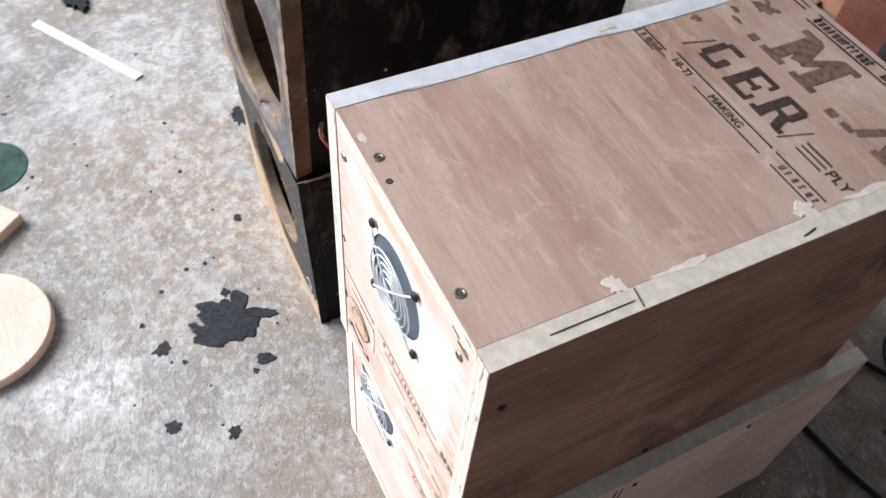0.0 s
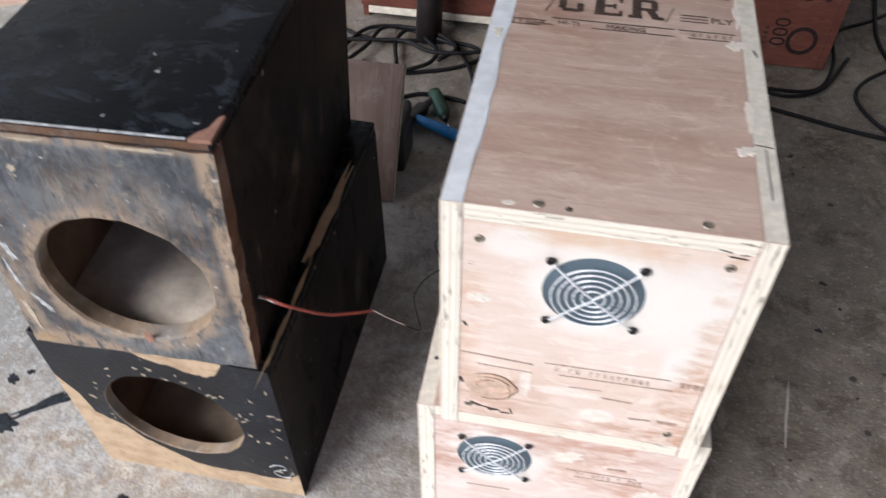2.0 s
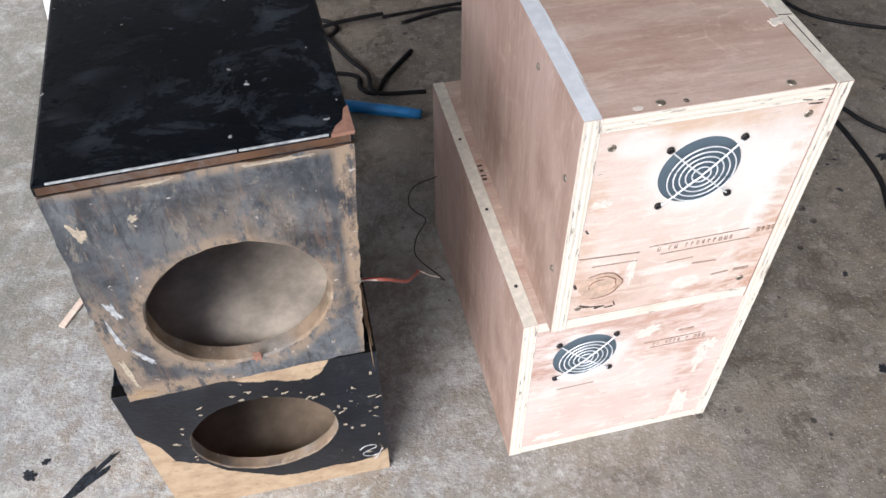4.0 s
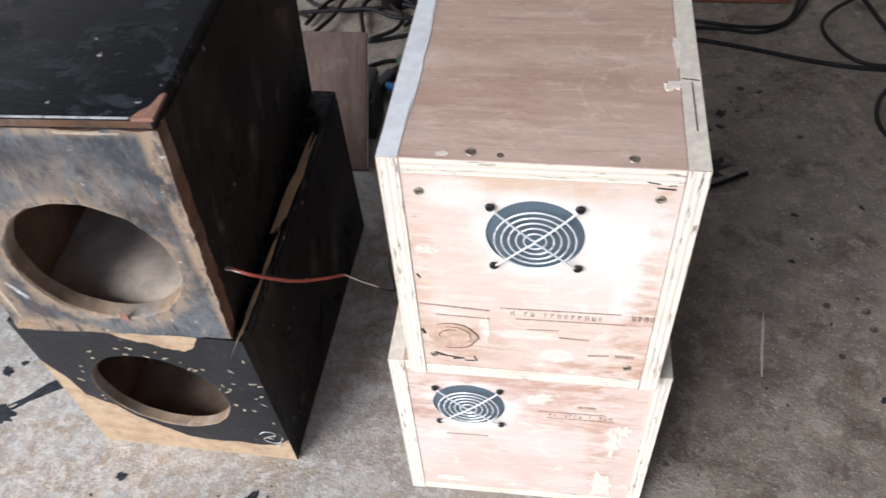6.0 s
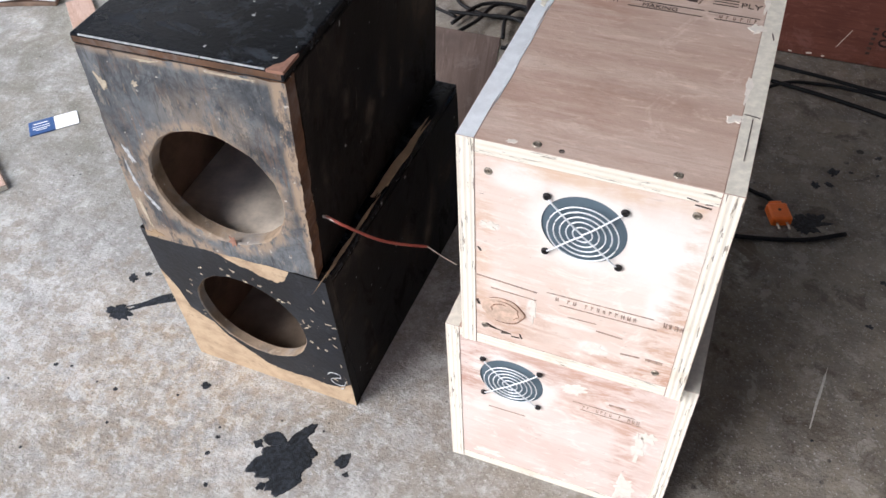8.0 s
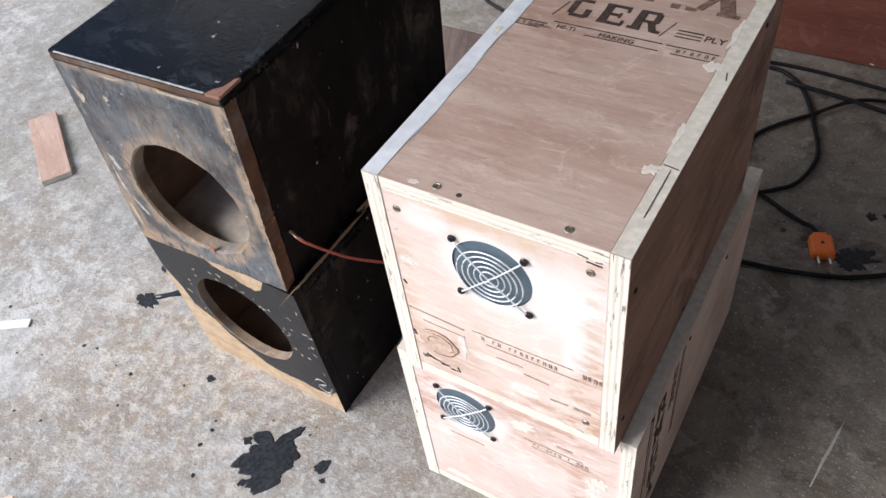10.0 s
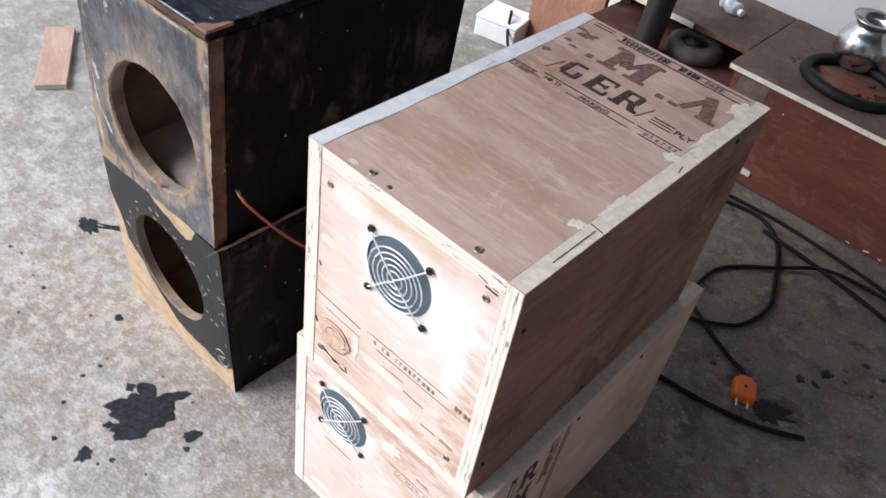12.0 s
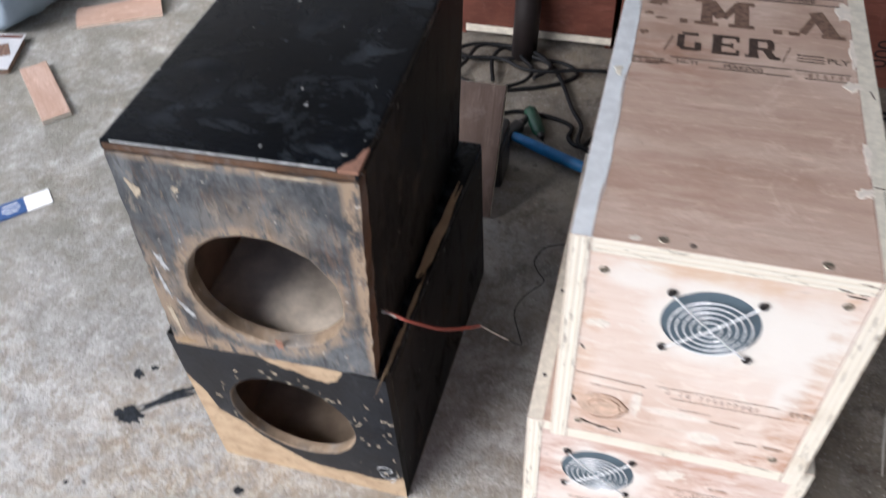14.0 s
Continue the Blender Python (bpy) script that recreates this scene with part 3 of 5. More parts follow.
def slab(x0, y0, z0, x1, y1, z1, bevel=0.0015, bm=None, picks=()):
    """A bevelled board. picks: (axis, sign, material index) for the faces that look along that axis."""
    bm = bm or bmesh.new()
    made = bmesh.ops.create_cube(bm, size=1.0)
    bmesh.ops.transform(bm, matrix=Matrix.Translation(((x0 + x1) / 2, (y0 + y1) / 2, (z0 + z1) / 2)) @ Matrix.Diagonal((x1 - x0, y1 - y0, z1 - z0, 1)), verts=made["verts"])
    faces = {f for v in made["verts"] for f in v.link_faces}
    for f in faces:
        f.normal_update()
        for ax, sign, idx in picks:
            if f.normal[ax] * sign > 0.9:
                f.material_index = idx
    if bevel:
        edges = {e for f in faces for e in f.edges}
        bmesh.ops.bevel(bm, geom=list(edges), offset=bevel, segments=2, affect="EDGES", profile=0.5)
    return bm


def holed(x0, z0, x1, z1, y0, y1, cx, cz, r, n=64, rough=0.0, lip=0.0, wear=0.0):
    """An upright board with a round hole: material 0 the faces, 1 the hole's rim, 2 the outer edges. lip: the rim is broken away in front; wear: worn outer edges."""
    bm = bmesh.new()
    rows = []
    corners = [math.atan2(z - cz, x - cx) for x in (x0, x1) for z in (z0, z1)]
    angles = sorted({round(2 * math.pi * i / n - math.pi, 6) for i in range(n)} | {round(a, 6) for a in corners})
    for y in ((y0, y0 + lip, y1) if lip else (y0, y1)):
        inner, outer = [], []
        for a in angles:
            c, s = math.cos(a), math.sin(a)
            rr = r + rough * noise.noise((c * 3, s * 3, y * 40))
            if lip and y == y0:
                rr += lip * max(0.15, 0.8 + 0.9 * noise.noise((c * 5, s * 5, 2.0)) + 0.6 * noise.noise((c * 14, s * 14, 7.0)))
            inner.append(bm.verts.new((cx + rr * c, y, cz + rr * s)))
            k = min((((x1 if c > 0 else x0) - cx) / c) if abs(c) > 1e-6 else 9e9, (((z1 if s > 0 else z0) - cz) / s) if abs(s) > 1e-6 else 9e9)
            k -= wear * max(0.0, 0.3 + noise.noise((c * 9, s * 9, y * 90)) + 0.6 * noise.noise((c * 31, s * 31, y * 90)))
            outer.append(bm.verts.new((cx + k * c, y, cz + k * s)))
        rows.append((inner, outer))
    m = len(angles)
    (i0, o0), (i1, o1) = rows[0], rows[-1]
    for a in range(m):
        b = (a + 1) % m
        bm.faces.new((i0[a], i0[b], o0[b], o0[a]))
        bm.faces.new((o1[a], o1[b], i1[b], i1[a]))
        for (p, pe), (q, qe) in zip(rows, rows[1:]):
            bm.faces.new((pe[a], pe[b], qe[b], qe[a])).material_index = 2
            bm.faces.new((q[a], q[b], p[b], p[a])).material_index = 1
    return bm


def curve_through(points, steps=8):
    """A smooth line through control points."""
    p = [Vector(q) for q in points]
    p = [2 * p[0] - p[1]] + p + [2 * p[-1] - p[-2]]
    out = []
    for i in range(1, len(p) - 2):
        for k in range(steps):
            t = k / steps
            a, b, c, d = p[i - 1:i + 3]
            out.append(0.5 * ((2 * b) + (c - a) * t + (2 * a - 5 * b + 4 * c - d) * t * t + (3 * b - a - 3 * c + d) * t ** 3))
    return out + [p[-2]]


def tube(points, r, seg=10, bm=None, closed=False):
    bm = bm or bmesh.new()
    n, rings = len(points), []
    up = Vector((0, 0, 1))
    for i, q in enumerate(points):
        q = Vector(q)
        nxt = Vector(points[(i + 1) % n] if closed else points[min(i + 1, n - 1)])
        prv = Vector(points[i - 1] if closed else points[max(i - 1, 0)])
        d = (nxt - prv).normalized()
        side = d.cross(up if abs(d.z) < 0.95 else Vector((1, 0, 0))).normalized()
        high = side.cross(d)
        rr = r(i / max(n - 1, 1)) if callable(r) else r
        rings.append([bm.verts.new(q + rr * (math.cos(2 * math.pi * k / seg) * side + math.sin(2 * math.pi * k / seg) * high)) for k in range(seg)])
    for i in range(n if closed else n - 1):
        a, b = rings[i], rings[(i + 1) % n]
        for k in range(seg):
            bm.faces.new((a[k], a[(k + 1) % seg], b[(k + 1) % seg], b[k]))
    if not closed:
        bm.faces.new(rings[0][::-1])
        bm.faces.new(rings[-1])
    return bm


def lathe(profile, seg=40, bm=None, at=(0, 0, 0)):
    """A turned body from (radius, height) pairs."""
    bm = bm or bmesh.new()
    rings = [[bm.verts.new((at[0] + r * math.cos(2 * math.pi * k / seg), at[1] + r * math.sin(2 * math.pi * k / seg), at[2] + z)) for k in range(seg)] for r, z in profile]
    for a, b in zip(rings, rings[1:]):
        for k in range(seg):
            bm.faces.new((a[k], a[(k + 1) % seg], b[(k + 1) % seg], b[k]))
    bm.faces.new(rings[0][::-1])
    bm.faces.new(rings[-1])
    return bm


def splat(rx, ry, thick, seed, rag=0.35, freq=2.2, n=56, bm=None, at=(0, 0), turn=0.0):
    """A thin irregular patch lying in the xy plane with a ragged outline and a sunken rim."""
    bm = bm or bmesh.new()
    low, high = [], []
    for k in range(n):
        a = 2 * math.pi * k / n
        c, s = math.cos(a), math.sin(a)
        q = 1 + rag * noise.noise((c * freq + seed * 7.3, s * freq, seed * 1.7)) * 1.6 + rag * 0.5 * noise.noise((c * freq * 3.7, s * freq * 3.7 + seed, 4.0))
        x, y = rx * q * c, ry * q * s
        ct, st = math.cos(turn), math.sin(turn)
        X, Y = at[0] + x * ct - y * st, at[1] + x * st + y * ct
        low.append(bm.verts.new((X, Y, 0)))
        high.append(bm.verts.new((at[0] + (X - at[0]) * 0.93, at[1] + (Y - at[1]) * 0.93, thick)))
    mid = bm.verts.new((at[0], at[1], thick))
    for k in range(n):
        j = (k + 1) % n
        bm.faces.new((low[k], low[j], high[j], high[k]))
        bm.faces.new((high[k], high[j], mid))
    return bm


def screw_mesh(name, material):
    bm = lathe([(0.0042, 0), (0.0042, 0.0006), (0.0036, 0.0014), (0.0026, 0.0016), (0.0012, 0.0005)], 16)
    for w, d in ((0.0034, 0.0008), (0.0008, 0.0034)):
        slab(-w / 2, -d / 2, 0.0010, w / 2, d / 2, 0.0018, 0, bm)
    return mesh_of(bm, name, material)


SCREW_DARK, SCREW_ZINC = screw_mesh("screw", BLACK_STEEL), screw_mesh("screw_zinc", ZINC)
FACING = {"front": pose(0, 0, 0, 90, 0, 0), "top": Matrix.Identity(4), "left": pose(0, 0, 0, 0, -90, 0), "right": pose(0, 0, 0, 0, 90, 0)}


def screw(parent, place, face, mesh=None, size=1.0):
    ob = new("screw", mesh or SCREW_ZINC)
    ob.parent = parent
    ob.matrix_basis = Matrix.Translation(place) @ FACING[face] @ Matrix.Diagonal((size, size, size, 1))
    return ob


def patch(name, parent, place, face, rx, ry, seed, material, label="", rag=0.3, thick=0.0006, turn=0.0):
    ob = part(name, splat(rx, ry, thick, seed, rag, turn=turn), material, parent, label)
    ob.matrix_basis = Matrix.Translation(place) @ FACING[face]
    return ob


def bars(parent, name, face, origin, rects, material, label="", thick=0.0005, split=False, kind=""):
    """Flat printed shapes: rects of (x, y, width, height, turn) on one face of a thing; split: each a part of its own."""
    if split:
        for q in rects:
            bars(parent, name, face, origin, [q], material, label, thick)
        return None
    bm = bmesh.new()
    for i, (x, y, w, h, turn) in enumerate(rects):
        thick += 0.00002
        c, s = math.cos(radians(turn)), math.sin(radians(turn))
        lo = [(x + (a * w * c - b * h * s) / 2, y + (a * w * s + b * h * c) / 2) for a, b in ((-1, -1), (1, -1), (1, 1), (-1, 1))]
        v0 = [bm.verts.new((*q, 0)) for q in lo]
        v1 = [bm.verts.new((*q, thick)) for q in lo]
        bm.faces.new(v1)
        for i in range(4):
            bm.faces.new((v0[i], v0[(i + 1) % 4], v1[(i + 1) % 4], v1[i]))
    ob = part(name, bm, material, parent, label)
    ob.matrix_basis = Matrix.Translation(origin) @ FACING[face]
    return tagged(ob, kind=kind)


def lettering(parent, text, face, place, size, material, turn=0.0):
    cu = bpy.data.curves.new("lettering", "FONT")
    cu.body, cu.size, cu.extrude = text, size, 0.0002
    tmp = new("lettering_source", cu)
    bpy.context.view_layer.update()
    me = bpy.data.meshes.new_from_object(tmp.evaluated_get(bpy.context.evaluated_depsgraph_get()))
    bpy.data.objects.remove(tmp)
    me.materials.clear()
    me.materials.append(material)
    ob = new("lettering", me)
    ob.parent = parent
    ob.matrix_basis = Matrix.Translation(place) @ FACING[face] @ pose(0, 0, 0, 0, 0, turn)
    return ob


def dashes(x0, x1, y, h, seed, fill=0.62, step=0.0055):
    """Little bars that stand for a line of unreadable lettering."""
    rnd = random.Random(seed)
    out, x = [], x0
    while x < x1:
        if rnd.random() < 0.86:
            w = step * fill * rnd.uniform(0.7, 1.1)
            k = rnd.random()
            out.append((x + w * 0.18, y, w * 0.3, h, 0))
            if k < 0.75:
                out.append((x + w * 0.5, y + (h * 0.36 if k < 0.4 else -h * 0.36), w * 0.7, h * 0.24, 0))
            if k > 0.3:
                out.append((x + w * 0.85, y, w * 0.28, h, 0))
        x += step
    return out


# ---- setting ----
GROUND = 60.0
bm = bmesh.new()
bmesh.ops.create_grid(bm, x_segments=2, y_segments=2, size=GROUND)
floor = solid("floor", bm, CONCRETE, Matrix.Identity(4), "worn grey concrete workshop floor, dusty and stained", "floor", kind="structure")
wall_north = solid("wall_north", slab(-2.6, 1.60, 0, 1.9, 1.75, CEIL_HIGH, 0), WALL, Matrix.Identity(4), "white painted workshop wall behind the bench", "wall", kind="structure")
# unseen walls, added so that daylight enters only from the front left
wall_south = solid("wall_south", slab(0.55, -2.35, 0, 2.05, -2.2, CEIL_HIGH, 0), CEMENT, Matrix.Identity(4), "unseen cement wall added to block light from the front right", "wall", kind="structure")
wall_east = solid("wall_east", slab(1.9, -2.2, 0, 2.05, 1.75, CEIL_HIGH, 0), CEMENT, Matrix.Identity(4), "unseen cement side wall added to keep the right side dim", "wall", kind="structure")
# unseen roof; height and edges are set to dim the tops and the back
ceiling = solid("ceiling", slab(CEIL_LEFT, CEIL_FRONT, CEIL_HIGH, 2.05, 1.75, CEIL_HIGH + 0.08, 0), ROOF, Matrix.Identity(4), "unseen grey roof that shades the workshop bay", "ceiling", kind="structure")


# ---- plywood cabinets ----
def guard(parent, cx, cz, y, turn):
    """Chromed wire fan guard: five rings on two bent arms, held by four black screws."""
    g = new("fan_guard")
    g.parent = parent
    g.matrix_basis = pose(cx, y, cz, 0, turn, 0)
    tagged(g, "round chromed wire fan guard with five rings")
    for r in (0.0338, 0.0278, 0.0218, 0.0157, 0.0093):
        part("ring", tube([(r * math.cos(2 * math.pi * k / 48), -0.004, r * math.sin(2 * math.pi * k / 48)) for k in range(48)], 0.00075, 8, closed=True), CHROME, g, smooth=True)
    h = 0.0345
    for s in (1, -1):
        line = curve_through([(-h, -0.0012, s * h), (-0.030, -0.0035, s * 0.030), (-0.004, -0.0052, s * 0.0042), (0.004, -0.0052, s * 0.0042), (0.030, -0.0035, s * 0.030), (h, -0.0012, s * h)], 6)
        part("arm", tube(line, 0.0009, 8), CHROME, g, smooth=True)
    for sx in (1, -1):
        for sz in (1, -1):
            ob = new("screw", SCREW_DARK)
            ob.parent = g
            ob.matrix_basis = Matrix.Translation((sx * 0.0358, -0.0006, sz * 0.0358)) @ FACING["front"] @ Matrix.Diagonal((0.95, 0.95, 1.6, 1))
    return g


def plywood_cabinet(m, w, d, h, t, fan, front, left, right, top, left_edge, label):
    """Side panels run the full height and depth; top, bottom, front and back lie between them. Local origin: front left bottom corner."""
    c = thing("plywood_cabinet", m, label, "cabinet", "stacked plywood cabinets")
    part("side_panel", slab(0, 0, 0, t, d, h, 0.0004, picks=((1, -1, 1), (2, 1, 2))), (left, EDGE_X, left_edge), c)
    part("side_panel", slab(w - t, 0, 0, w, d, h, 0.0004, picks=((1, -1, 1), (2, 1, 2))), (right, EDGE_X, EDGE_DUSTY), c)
    part("top_panel", slab(t, 0.0008, h - t, w - t, d - 0.001, h - 0.0004, 0.0005, picks=((1, -1, 1),)), (top, EDGE_Z), c)
    part("bottom_panel", slab(t, 0.0008, 0, w - t, d - 0.001, t, 0.0005, picks=((1, -1, 1),)), (top, EDGE_Z), c)
    part("back_panel", slab(t, d - t, t, w - t, d - 0.002, h - t, 0.001), top, c)
    cx, cz = fan
    part("front_panel", holed(t, t, w - t, h - t, 0.0010, t, cx, cz, 0.0408, 72), (front, GREY_MESH, front), c)
    part("fan_backing", lathe([(0.0406, 0), (0.0406, 0.004)], 48), GREY_MESH, c, "slate grey disc behind the fan guard").matrix_basis = pose(cx, 0.0066, cz, 90)
    return c


T = 0.0175
AX, AZ, AW, AD, AH = -0.088, 0.309, 0.252, 0.430, 0.303
upper = plywood_cabinet(pose(AX, 0, AZ), AW, AD, AH, T, (0.1247, 0.2212), FRONT, SIDE_PALE, SIDE_SHADED, TOP, EDGE_BLUE,
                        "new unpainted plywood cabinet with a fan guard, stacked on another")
guard(upper, 0.125, 0.220, 0.0, -1.8)
BX, BY, BW, BD, BH = -0.115, 0.014, 0.297, 0.463, 0.308
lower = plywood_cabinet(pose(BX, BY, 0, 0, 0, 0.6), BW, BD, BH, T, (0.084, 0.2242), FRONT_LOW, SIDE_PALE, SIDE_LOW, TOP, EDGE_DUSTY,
                        "unpainted plywood cabinet with an off-centre fan guard, standing on concrete")
guard(lower, 0.084, 0.223, 0.0, -1.0)

# screws: on the face, along the top's front edge and down the sides
for x, z in ((-0.057, 0.576), (0.131, 0.58), (0.131, 0.346), (-0.06, 0.345)):
    screw(upper, (x - AX, 0.0012, z - AZ), "front", SCREW_ZINC)
for x in (-0.015, 0.108):
    screw(upper, (x - AX, 0.010, AH - 0.001), "top", SCREW_ZINC, 1.05)
screw(upper, (0.008 - AX, 0.008, AH - 0.0012), "top", SCREW_DARK, 0.7)
patch("filler_patch", upper, (-0.037 - AX, 0.007, AH - 0.0008), "top", 0.005, 0.003, 3, FILLER, "pale smear of wood filler")
for y, z in ((0.02, 0.22), (0.02, 0.09), (0.12, 0.275), (0.30, 0.28)):
    screw(upper, (-0.0002, y, z), "left", SCREW_ZINC, 0.9)
for y, z in ((0.015, 0.05), (0.015, 0.25), (0.20, 0.012), (0.36, 0.29)):
    screw(upper, (AW + 0.0002, y, z), "right", SCREW_DARK, 0.75)
for y in (0.06, 0.19, 0.33):
    screw(lower, (0.009, y, BH), "top", SCREW_DARK, 0.55)
for y, z in ((0.05, 0.29), (0.17, 0.289), (0.31, 0.288)):
    screw(lower, (BW + 0.0002, y, z), "right", SCREW_DARK, 0.75)

# filler smeared over the joints of the upper cabinet's top
for x, y, rx, ry, s in ((0.229, 0.101, 0.008, 0.006, 1), (0.230, 0.255, 0.007, 0.009, 2), (0.2345, 0.150, 0.003, 0.02, 4), (0.2335, 0.31, 0.003, 0.025, 5), (0.230, 0.395, 0.008, 0.018, 7),
                        (0.0185, 0.30, 0.0022, 0.09, 8), (0.0182, 0.12, 0.0018, 0.08, 9)):
    patch("filler_patch", upper, (x, y, AH - 0.0004), "top", rx, ry, s, FILLER if x > 0.1 else EDGE_BLUE, "pale smear of wood filler", 0.45)
patch("filler_patch", upper, (0.010, 0.24, AH), "top", 0.004, 0.008, 11, EDGE_DUSTY, "pale smear of wood filler", 0.5)
# a pencil line and saw nick on the right panel's top edge
bars(upper, "pencil_mark", "top", (0, 0, AH), [(AW - 0.008, 0.075, 0.0008, 0.06, 0), (AW - 0.009, 0.109, 0.014, 0.0009, -8), (AW - 0.006, 0.245, 0.0012, 0.012, 12)], INK, "dark pencil line along the edge", split=True)
# filler on the front faces
for x, z, rx, rz, s in ((0.150, 0.048, 0.014, 0.010, 21), (0.032, 0.197, 0.009, 0.004, 22), (0.120, 0.080, 0.022, 0.003, 23), (0.082, 0.083, 0.003, 0.018, 24)):
    patch("filler_patch", upper, (x, 0.0009, z), "front", rx, rz, s, FILLER, "pale smear of wood filler", 0.5, 0.0004)
for x, z, rx, rz, s in ((0.160, 0.247, 0.014, 0.010, 31), (0.258, 0.19, 0.010, 0.012, 32), (0.250, 0.16, 0.006, 0.03, 33), (0.245, 0.05, 0.016, 0.03, 34), (0.055, 0.033, 0.02, 0.006, 35)):
    patch("filler_patch", lower, (x, 0.0009, z), "front", rx, rz, s, FILLER, "pale smear of wood filler", 0.5, 0.0004)
# knot and tear-outs low on the upper front
patch("knot", upper, (0.048, 0.0009, 0.070), "front", 0.024, 0.019, 41, KNOT, "brown knot in the veneer", 0.1, 0.0005)
for a0, a1, rx, rz in ((-1.9, 2.2, 0.0245, 0.0205), (-0.8, 1.9, 0.0185, 0.0150), (1.2, 3.6, 0.0125, 0.0100)):
    arc = [(0.048 + rx * math.cos(a0 + (a1 - a0) * k / 18) * (1 + 0.06 * math.sin(5 * k)), 0.0004, 0.070 + rz * math.sin(a0 + (a1 - a0) * k / 18)) for k in range(19)]
    part("knot_ring", tube(arc, lambda u: 0.0003 + 0.0005 * math.sin(math.pi * u), 6), KNOT_LINE, upper, "dark curved line in the knot")
bars(upper, "tear_out", "front", (0, 0.0009, 0), [(0.046, 0.034, 0.026, 0.0014, -8), (0.035, 0.0375, 0.012, 0.0022, -24), (0.052, 0.0315, 0.010, 0.0022, 14), (0.020, 0.075, 0.003, 0.008, 20), (0.064, 0.029, 0.010, 0.0016, 4), (0.070, 0.033, 0.0016, 0.008, 18),
                                                   (0.022, 0.16, 0.002, 0.006, 30), (0.222, 0.2825, 0.014, 0.0014, -4), (0.212, 0.288, 0.010, 0.0010, -10), (0.226, 0.286, 0.006, 0.0008, 6)], INK, "dark torn fibres", split=True)

# faded stencilled lines on the fronts
F = 0.0009
bars(upper, "printed_line", "front", (0, F, 0), [(0.052, 0.117, 0.066, 0.0016, -4), (0.150, 0.121, 0.11, 0.0010, 1), (0.160, 0.106, 0.10, 0.0010, 1), (0.060, 0.103, 0.05, 0.0010, -2)], INK_PALE, "faded stencilled rule", split=True)
bars(upper, "printed_line", "front", (0, F, 0), dashes(0.105, 0.190, 0.1135, 0.0055, 5, 0.5, 0.0062) + dashes(0.215, 0.232, 0.118, 0.006, 6), INK_PALE, "faded stencilled line of small print", kind="stuff")
bars(upper, "printed_line", "front", (0, F, 0), [(0.165, 0.079, 0.028, 0.0016, -3), (0.19, 0.054, 0.02, 0.002, 5), (0.215, 0.055, 0.018, 0.004, 0), (0.135, 0.090, 0.03, 0.001, 2)], INK_PALE, "faded stencilled rule", split=True)
bars(lower, "printed_line", "front", (0, F, 0), [(0.20, 0.222, 0.075, 0.0010, 0), (0.21, 0.209, 0.075, 0.0010, 0), (0.08, 0.155, 0.05, 0.0012, 1), (0.215, 0.236, 0.02, 0.003, 0)], INK_PALE, "faded stencilled rule", split=True)
bars(lower, "printed_line", "front", (0, F, 0), dashes(0.175, 0.245, 0.2155, 0.006, 8), INK_PALE, "faded stencilled line of small print", kind="stuff")

# stencil on the upper cabinet's top: rules, small words and heavy slab shapes of a maker's mark
Z = AH - 0.0004
R = lambda x0, x1, y, h=0.0014: ((x0 + x1) / 2 - AX, y, x1 - x0, h, 0)
bars(upper, "printed_line", "top", (0, 0, Z), [R(-0.062, -0.035, 0.4155), R(-0.062, -0.035, 0.4215, 0.001), R(-0.025, 0.143, 0.4070, 0.0016), R(-0.025, 0.143, 0.4215, 0.0012),
                                               R(-0.072, -0.035, 0.268), R(-0.03, 0.086, 0.2745, 0.0012), R(0.008, 0.086, 0.262, 0.0010), R(-0.072, -0.04, 0.2585, 0.001),
                                               R(0.092, 0.118, 0.3025, 0.0016), R(0.092, 0.118, 0.2970, 0.0012), R(0.092, 0.118, 0.2915, 0.0012),
                                               R(0.090, 0.142, 0.2745, 0.0012), R(0.098, 0.142, 0.262, 0.0010)], INK, "dark stencilled rule", split=True)
bars(upper, "printed_line", "top", (0, 0, Z), dashes(-0.02 - AX, 0.082 - AX, 0.4142, 0.0085, 11) + [R(-0.02, -0.018, 0.4142, 0.0085)], INK, "dark stencilled line of small print", kind="stuff")
bars(upper, "printed_line", "top", (0, 0, Z), dashes(-0.068 - AX, -0.040 - AX, 0.263, 0.0055, 12, 0.5, 0.007), INK_FAINT, "faded stencilled line of small print", kind="stuff")
bars(upper, "printed_line", "top", (0, 0, Z), dashes(0.102 - AX, 0.138 - AX, 0.268, 0.0055, 13, 0.5, 0.007), INK_FAINT, "faded stencilled line of small print", kind="stuff")
lettering(upper, "FREE", "top", (0.090 - AX, 0.4105, Z + 0.0004), 0.0115, INK)
lettering(upper, "HI-TI", "top", (-0.024 - AX, 0.2640, Z + 0.0004), 0.0098, INK)
lettering(upper, "MAKING", "top", (0.022 - AX, 0.2640, Z + 0.0004), 0.0098, INK)
lettering(upper, "PLY", "top", (0.120 - AX, 0.2920, Z + 0.0004), 0.0135, INK)


def slab_mark(x, y, w, h, strokes):
    """Heavy slab strokes given in the mark's own unit square."""
    return [(x + px * w, y + py * h, sw * w, sh * h, turn) for px, py, sw, sh, turn in strokes]


